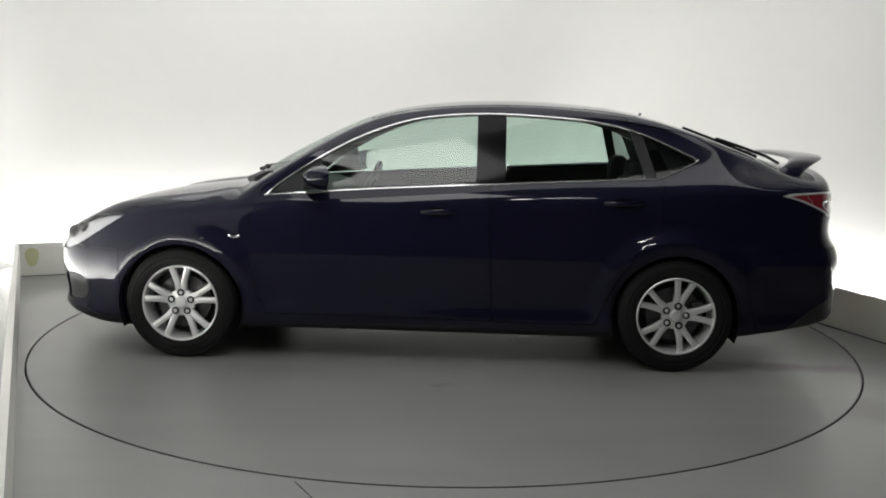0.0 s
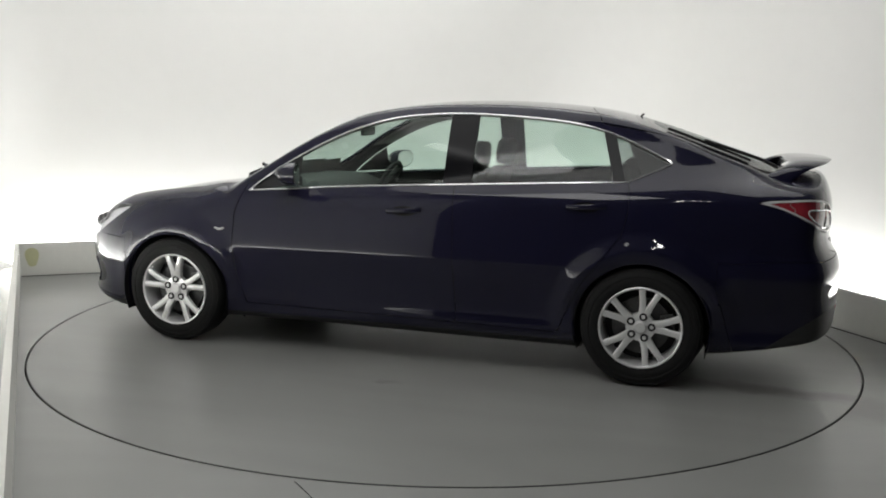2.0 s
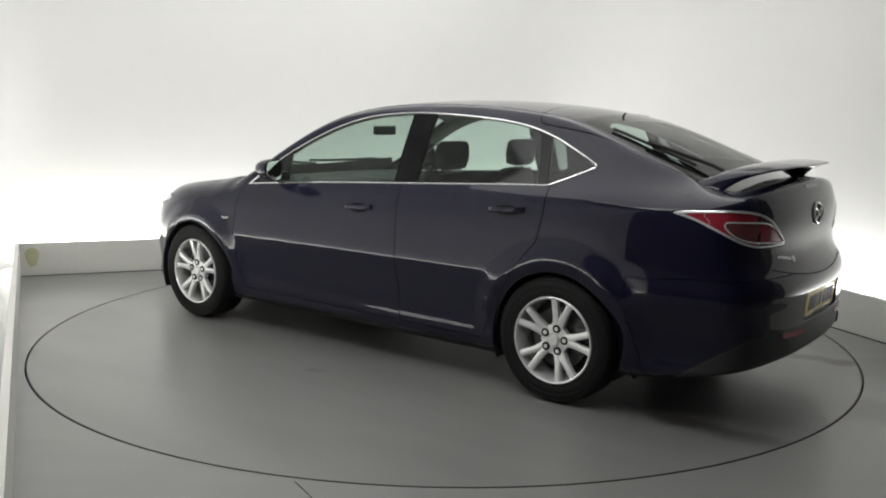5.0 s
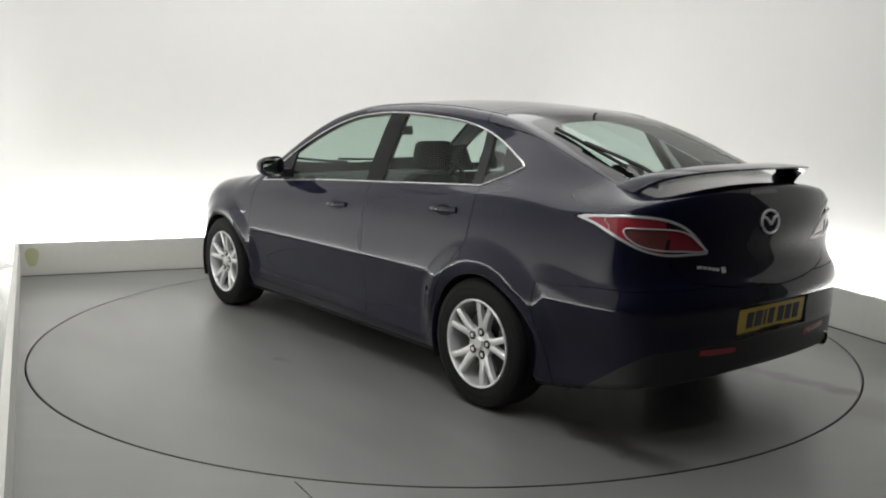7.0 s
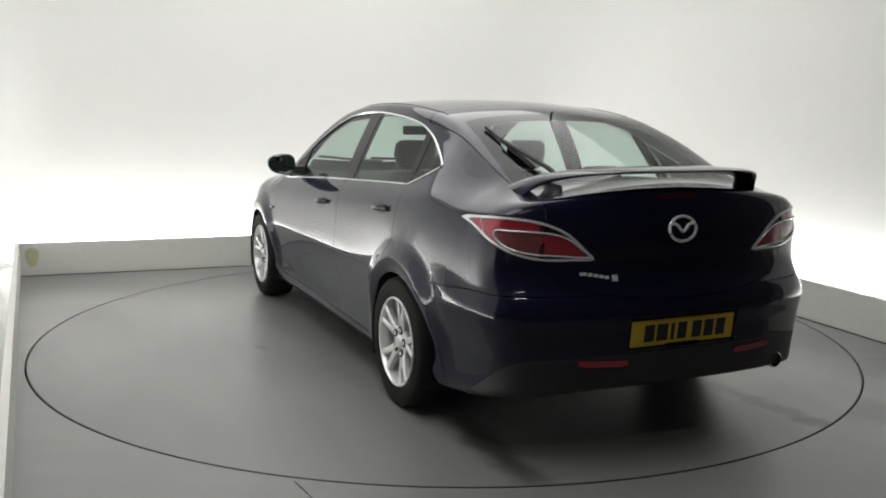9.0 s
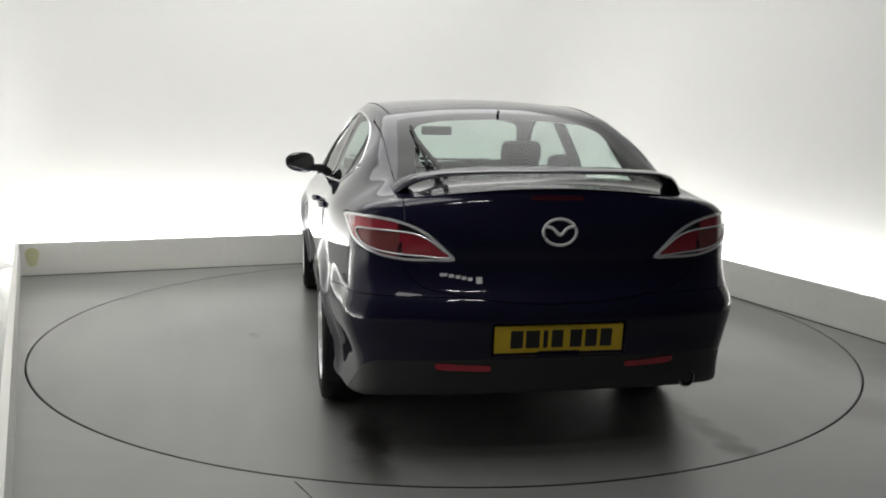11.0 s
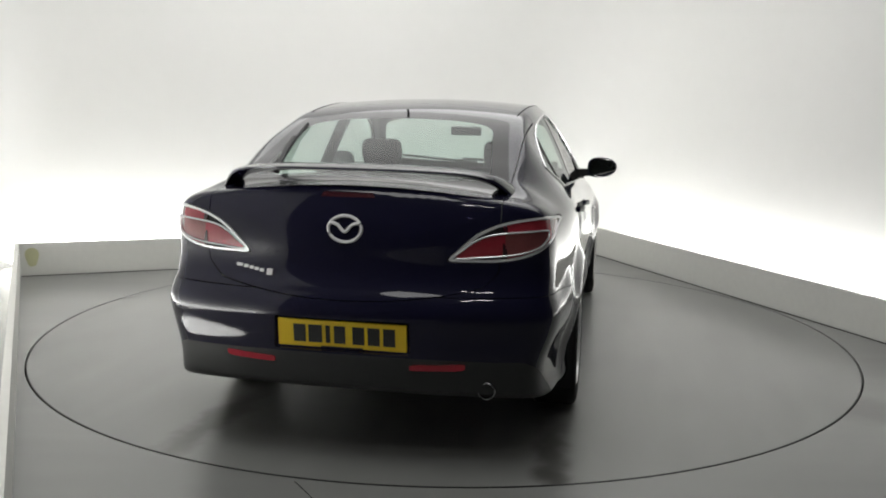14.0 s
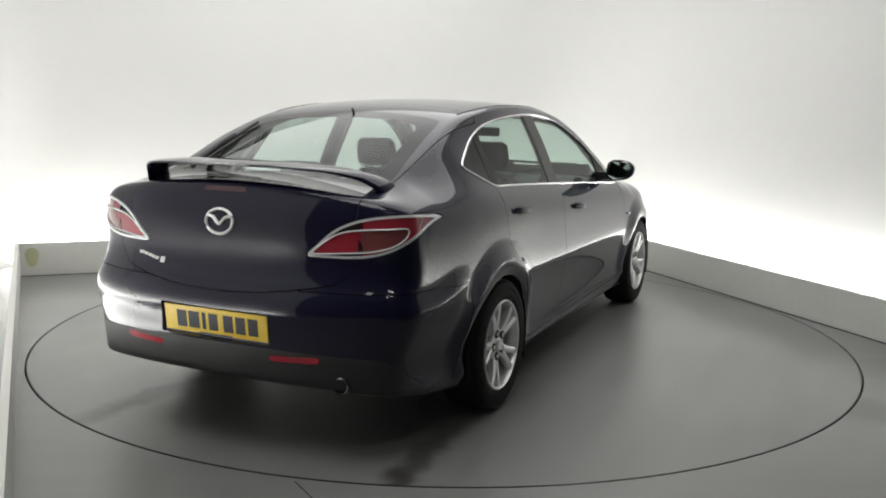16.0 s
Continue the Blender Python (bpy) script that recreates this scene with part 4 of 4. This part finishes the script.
REAR_WINDOW = rounded([(-1.225, -0.3), (-1.226, 0.0), (-1.235, 0.2), (-1.26, 0.38), (-1.29, 0.485), (-1.34, 0.515), (-1.52, 0.535), (-1.75, 0.565), (-1.96, 0.590), (-2.02, 0.55), (-2.045, 0.3), (-2.05, 0.0), (-2.05, -0.3)], 4)
WINDSCREEN = rounded([(1.115, -0.3), (1.11, 0.0), (1.08, 0.35), (1.00, 0.60), (0.93, 0.66), (0.80, 0.645), (0.65, 0.612), (0.50, 0.575), (0.38, 0.53), (0.33, 0.42), (0.30, 0.2), (0.295, 0.0), (0.295, -0.3)], 4)
BONNET = rounded([(1.12, -0.3), (1.12, 0.0), (1.10, 0.35), (1.03, 0.62), (1.12, 0.70), (1.5, 0.69), (1.85, 0.64), (2.05, 0.56), (2.16, 0.40), (2.22, 0.15), (2.23, 0.0), (2.23, -0.3)], 4)
HEADLAMP = [(2.30, 0.575), (2.22, 0.548), (2.10, 0.568), (1.98, 0.622), (1.84, 0.705), (1.69, 0.795), (1.80, 0.790), (1.92, 0.765), (2.05, 0.718), (2.15, 0.662)]
FOG_VENT = rounded([(0.50, 0.28), (0.60, 0.27), (0.70, 0.30), (0.72, 0.40), (0.66, 0.43), (0.55, 0.40)], 3)
TAIL_LAMP = rounded([(64.4, 0.978), (57, 0.990), (49, 0.998), (41, 0.982), (34.5, 0.940), (29.5, 0.868), (27.3, 0.826), (33, 0.822), (40, 0.824), (46, 0.846), (52, 0.895), (58, 0.945)], 4)


LAMP_LOOP = rounded([(29.0, 0.838), (31.0, 0.874), (34.0, 0.910), (37, 0.929), (41, 0.938), (46.5, 0.943), (50.4, 0.943), (50.6, 0.918), (48.3, 0.884), (45, 0.862), (41, 0.850), (36, 0.844)], 4)


def swing(V):
    """The bearing round the car's tail, in degrees from straight behind, scaled so that it measures like metres."""
    return np.degrees(np.arctan2(np.abs(V[:, 1]), -(V[:, 0] + 1.5)))


def lamp_field(poly):
    P = np.array(poly) * (0.0145, 1)
    return lambda V: np.where(V[:, 0] < -1.5, outline_field(P, swing(V) * 0.0145, V[:, 2]), 1)


def side_field(poly):
    return lambda V: np.maximum(outline_field(poly, V[:, 0], V[:, 2]), 0.42 - V[:, 1])


def build_car():
    car = new("car")
    skin = hull_skin()
    # wheel openings
    for ax in (AXLE, -AXLE):
        _, skin = skin.split(lambda V: np.maximum(np.hypot(V[:, 0] - ax, V[:, 2] - 0.303) - 0.342, 0.55 - V[:, 1]))
    under, skin = skin.split(lambda V: np.maximum(V[:, 2] - 0.205, np.abs(V[:, 0]) - 3.0))
    glass, skin = skin.split(side_field(DAYLIGHT))
    rear_glass, skin = skin.split(lambda V: np.maximum(outline_field(REAR_WINDOW, V[:, 0], V[:, 1]), 1.05 - V[:, 2]))
    screen, skin = skin.split(lambda V: np.maximum(outline_field(WINDSCREEN, V[:, 0], V[:, 1]), 0.9 - V[:, 2]))
    ceiling_lining, cabin = skin.split(lambda V: np.maximum(1.16 - V[:, 2], np.abs(V[:, 0] + 0.5) - 1.3))
    part_mesh("roof_lining", ceiling_lining.mesh("roof_lining", "both", 0, -0.028), LINING, car, "pale grey roof lining")
    cabin = cabin.split(lambda V: np.maximum(np.abs(V[:, 0]) - 1.95, 0.35 - V[:, 2]))[0]
    part_mesh("cabin_shell", cabin.mesh("cabin_shell", "both", 0, -0.028), TRIM, car, "dark inner cabin panels")
    lamp, skin = skin.gap(lamp_field(TAIL_LAMP), 0.004)
    head, skin = skin.gap(lambda V: np.maximum(outline_field(HEADLAMP, V[:, 0], V[:, 2]), 0.30 - V[:, 1]), 0.004)
    front_door, skin = skin.gap(side_field(FRONT_DOOR))
    rear_door, skin = skin.gap(side_field(REAR_DOOR))
    bonnet, skin = skin.gap(lambda V: np.maximum(outline_field(BONNET, V[:, 0], V[:, 1]), 0.62 - V[:, 2]))
    skirt, skin = skin.split(lambda V: np.maximum(V[:, 2] - 0.452 + 0.03 * V[:, 1] ** 2 + 0.75 * np.maximum(V[:, 0] + 2.26, 0) ** 1.1, V[:, 0] + 1.75))
    hatch, skin = skin.gap(lambda V: np.maximum(np.maximum(np.abs(V[:, 1]) - 0.60 + 0.12 * step(0.80, 0.66, V[:, 2]), 0.664 - V[:, 2] + 0.20 * V[:, 1] ** 2), V[:, 0] + 0.985 + 0.30 * V[:, 1] ** 2))
    _, skin = skin.split(lambda V: np.where(V[:, 0] < -2.2, outline_field([(-0.276, 0.460), (0.276, 0.460), (0.272, 0.592), (-0.272, 0.592)], V[:, 1], V[:, 2]), 1))
    bumper, skin = skin.gap(lambda V: np.maximum(V[:, 2] - 0.69 + 0.02 * step(-2.1, -1.75, V[:, 0]), V[:, 0] + 1.72 + 0.3 * np.maximum(0.55 - V[:, 2], 0)), 0.003)
    vent, skin = skin.gap(lambda V: np.where(V[:, 0] > 1.8, outline_field(FOG_VENT, V[:, 1], V[:, 2]), 1), 0.003)
    nose, skin = skin.gap(lambda V: np.maximum(V[:, 2] - 0.60, 1.72 - V[:, 0]), 0.003)

    part_mesh("body_shell", skin.mesh("body_shell", "both"), PAINT, car, "navy blue painted roof, pillars and wings")
    part_mesh("underbody", under.mesh("underbody", "both", 0), BLACK, car, "black underbody")
    part_mesh("bonnet", bonnet.mesh("bonnet", "both"), PAINT, car)
    gate = part_mesh("tailgate", hatch.mesh("tailgate", "both"), PAINT, car, "navy blue painted tailgate")
    rear_bumper = part_mesh("rear_bumper", bumper.mesh("rear_bumper", "both"), PAINT, car)
    part_mesh("bumper_skirt", skirt.mesh("bumper_skirt", "both"), SKIRT, rear_bumper, "black plastic lower bumper")
    part_mesh("front_bumper", nose.mesh("front_bumper", "both"), PAINT, car)
    for side in ("left", "right"):
        part_mesh("fog_vent", vent.mesh("fog_vent", side, 0.03, -0.012), BLACK, car, "black bumper vent")
    pane, border = rear_glass.split(lambda V: outline_field(REAR_WINDOW, V[:, 0], V[:, 1]) + 0.03 + 0.045 * step(0.30, 0.45, V[:, 1]) + 0.09 * step(-1.46, -1.30, V[:, 0]))
    part_mesh("rear_window", pane.mesh("rear_window", "both", 0), REAR_GLASS, gate, "tinted rear window")
    part_mesh("window_border", border.mesh("window_border", "both", 0), GLOSS_BLACK, gate, "black printed window border")
    part_mesh("windscreen", screen.mesh("windscreen", "both", 0), GLASS, car)
    fg, rest = glass.split(lambda V: -0.265 + 0.05 * (1.35 - V[:, 2]) * 0 - V[:, 0])
    qg, rest = rest.split(lambda V: V[:, 0] + 1.245 - 0.30 * (V[:, 2] - 1.05))
    rg, pillars = rest.split(lambda V: np.maximum(V[:, 0] + 0.425, -(V[:, 0] + 1.185 - 0.30 * (V[:, 2] - 1.05))))
    b_post, c_post = pillars.split(lambda V: -0.7 - V[:, 0])
    for side in ("left", "right"):
        fd = part_mesh("front_door", front_door.mesh("front_door", side), PAINT, car)
        rd = part_mesh("rear_door", rear_door.mesh("rear_door", side), PAINT, car)
        part_mesh("window_pane", fg.mesh("window_pane", side, 0, -0.006), GLASS, fd)
        part_mesh("window_pane", rg.mesh("window_pane", side, 0, -0.006), GLASS, rd)
        part_mesh("quarter_window", qg.mesh("quarter_window", side, 0, -0.006), DARK_GLASS, car)
        part_mesh("pillar_trim", qg.split(lambda V: V[:, 0] + 1.315 - 0.5 * (V[:, 2] - 1.12))[0].mesh("pillar_trim", side, 0, -0.035), TRIM, car, "dark inner pillar trim")
        part_mesh("pillar_cover", b_post.mesh("pillar_cover", side, 0.02, -0.004), GLOSS_BLACK, car, "gloss black pillar cover")
        part_mesh("window_divider", c_post.mesh("window_divider", side, 0.02, -0.004), BLACK, rd, "black window divider")
        sgn = 1 if side == "left" else -1
        bm = bmesh.new()
        ys = on_side(DAYLIGHT[:, 0], DAYLIGHT[:, 1])
        tube(bm, [(x, sgn * (y + 0.001), z) for (x, z), y in zip(DAYLIGHT, ys)], 0.0058, 6, True)
        part("window_trim", bm, CHROME, car, "chrome window surround")
        build_tail_lamp(car, lamp, side)
        hl = part_mesh("headlamp", head.mesh("headlamp", side, 0.02, -0.022), REFLECTOR, car, "clear headlamp with a bright inside")
        part_mesh("headlamp_cover", head.mesh("headlamp_cover", side, 0.004), LAMP_GLASS, hl, "clear headlamp cover")
        for bx, bz, br in ((2.09, 0.655, 0.040), (2.0, 0.69, 0.030)):
            bm = bmesh.new()
            by = float(on_side(bx, bz)[0]) - 0.012
            bmesh.ops.create_uvsphere(bm, u_segments=16, v_segments=8, radius=br, matrix=Matrix.Translation((bx, sgn * (by - br * 0.6), bz)))
            part("headlamp_bowl", bm, DARK_METAL, hl)
        for ax in (AXLE, -AXLE):
            bm = bmesh.new()
            lathe(bm, [(0.348, 0.0), (0.35, -0.34), (0.02, -0.342)], 48)
            bmesh.ops.transform(bm, matrix=Matrix.Diagonal((1, sgn, 1, 1)), verts=bm.verts)
            bmesh.ops.transform(bm, matrix=Matrix.Translation((ax, sgn * (float(on_side(ax, 0.66)[0]) - 0.02), 0.303)), verts=bm.verts)
            dead = [f for f in bm.faces if f.calc_center_median().z < 0.19]
            bmesh.ops.delete(bm, geom=dead, context="FACES")
            part("arch_liner", bm, BLACK, car)
        for door, h in ((fd, (0.035, -0.165, 0.846, 0.858)), (rd, (-0.955, -1.165, 0.914, 0.926))):
            build_handle(door, sgn, *h)
        build_mirror(fd, sgn)
    build_spoiler(gate)
    build_tail_details(car, gate, rear_bumper)
    build_front_details(car)
    build_cabin(car)
    wheel = build_wheel(car)
    for x, y in ((AXLE, 1), (-AXLE, 1), (AXLE, -1), (-AXLE, -1)):
        if (x, y) == (AXLE, 1):
            wheel.matrix_basis = Matrix.Translation((x, 0.885, TYRE))
        else:
            w = copy_thing(wheel, Matrix.Translation((x, y * 0.885, TYRE)) @ (pose(0, 0, 0, 0, 0, 180) if y < 0 else Matrix()) @ pose(0, 0, 0, 0, (-13 if y > 0 else 20) if x < 0 else 33, 0))
            w.parent = car
    return tagged(car, "clean dark navy hatchback on the turntable, with silver alloy wheels", "car")


def build_wheel(car):
    """A wheel with its face towards +y, the hub's outer face at y = 0."""
    bm = bmesh.new()
    lathe(bm, [(0.208, -0.20), (0.24, -0.212), (0.28, -0.212), (0.305, -0.195), (0.312, -0.165), (0.312, -0.045), (0.306, -0.018), (0.296, -0.005), (0.292, -0.006), (0.288, -0.002), (0.266, 0.002), (0.262, -0.0005), (0.258, 0.002), (0.228, -0.002), (0.208, -0.012)], 64, True)
    wheel = part("wheel", bmesh.new(), None, car)
    part("tyre", bm, RUBBER, wheel, "black rubber tyre", 40)
    bm = bmesh.new()
    lathe(bm, [(0.214, -0.004), (0.210, 0.000), (0.203, -0.003), (0.199, -0.015), (0.194, -0.06), (0.188, -0.20), (0.207, -0.205), (0.214, -0.19)], 64, True)
    rim = part("rim", bm, ALLOY, wheel, "silver alloy rim", 40)
    # five pairs of spokes
    spoke = bmesh.new()
    for s in (-1, 1):
        rows = []
        for r, off, w, y, d in ((0.040, 0.008, 0.024, -0.030, 0.03), (0.075, 0.011, 0.0195, -0.024, 0.03), (0.105, 0.0165, 0.0175, -0.019, 0.03), (0.134, 0.0245, 0.0165, -0.014, 0.028), (0.168, 0.0350, 0.0160, -0.010, 0.025), (0.202, 0.0460, 0.0190, -0.008, 0.025)):
            c = s * off
            rows.append([spoke.verts.new((c - w, y - d, r)), spoke.verts.new((c - w, y - 0.004, r)), spoke.verts.new((c - w * 0.6, y, r)), spoke.verts.new((c + w * 0.6, y, r)), spoke.verts.new((c + w, y - 0.004, r)), spoke.verts.new((c + w, y - d, r))])
        for a, b in zip(rows, rows[1:]):
            for k in range(5):
                spoke.faces.new((a[k], a[k + 1], b[k + 1], b[k]))
    bmesh.ops.recalc_face_normals(spoke, faces=spoke.faces)
    me = bpy.data.meshes.new("spoke")
    spoke.to_mesh(me)
    spoke.free()
    me.materials.append(ALLOY)
    me.polygons.foreach_set("use_smooth", [True] * len(me.polygons))
    me.set_sharp_from_angle(angle=radians(40))
    for k in range(5):
        s = new("spoke", me)
        s.parent = rim
        s.matrix_basis = pose(0, 0, 0, 0, 72 * k, 0)
    bm = bmesh.new()
    lathe(bm, [(0.001, -0.012), (0.026, -0.013), (0.030, -0.018), (0.034, -0.026), (0.074, -0.030), (0.078, -0.05), (0.07, -0.07)], 40)
    part("hub", bm, ALLOY, wheel, "silver hub with centre cap")
    for k in range(5):
        bm = bmesh.new()
        lathe(bm, [(0.001, -0.019), (0.009, -0.019), (0.0115, -0.022), (0.0115, -0.036)], 12)
        bmesh.ops.transform(bm, matrix=pose(0, 0, 0, 0, 72 * k, 0) @ Matrix.Translation((0, 0, 0.057)), verts=bm.verts)
        part("wheel_nut", bm, ALLOY, wheel)
        # black ring laid round the nut as the shade in its well
        bm = bmesh.new()
        lathe(bm, [(0.0105, -0.0215), (0.018, -0.0205), (0.0205, -0.0225), (0.0205, -0.036)], 16)
        bmesh.ops.transform(bm, matrix=pose(0, 0, 0, 0, 72 * k, 0) @ Matrix.Translation((0, 0, 0.057)), verts=bm.verts)
        part("nut_well_shade", bm, BLACK, wheel)
    bm = bmesh.new()
    lathe(bm, [(0.06, -0.085), (0.15, -0.085), (0.15, -0.11), (0.06, -0.11)], 48, True)
    part("brake_disc", bm, DARK_METAL, wheel, "grey steel brake disc")
    bm = bmesh.new()
    box(bm, -0.055, 0.055, -0.125, -0.062, 0.098, 0.165, 0.012, 2, pose(0, 0, 0, 0, -70, 0))
    part("brake_caliper", bm, DARK_METAL, wheel, "grey brake caliper")
    bm = bmesh.new()
    lathe(bm, [(0.0, -0.13), (0.195, -0.13)], 40)
    part("brake_shield", bm, BLACK, wheel)
    return wheel


build_room()
table = build_turntable()
the_car = build_car()

# ======== what moves: the turntable and the car on it ========
AXIS = Vector((-0.0721, 0.0247, 0))  # the turntable's axis in car space
TURNS = [(0.0, 177.52), (0.5, 174.12), (1.0, 170.69), (1.5, 167.23), (2.0, 163.73), (2.5, 160.25), (3.0, 156.82), (3.5, 153.41), (4.0, 149.92), (6.5, 132.62), (7.0, 129.08), (7.5, 125.64), (8.0, 122.06), (8.5, 118.54), (9.0, 114.96), (11.5, 97.18), (12.0, 93.53), (12.5, 90.00), (13.0, 86.33), (13.5, 82.84), (14.0, 79.23), (14.5, 75.76), (15.0, 72.07), (15.5, 68.60), (16.0, 64.99)]


def motions():
    rows_car, rows_table = [], []
    for t, a in TURNS:
        m = pose(0, 0, 0, 0, 0, a)
        rows_table.append((t, m))
        rows_car.append((t, m @ Matrix.Translation(-AXIS)))
    walk(table, rows_table)
    walk(the_car, rows_car)


motions()
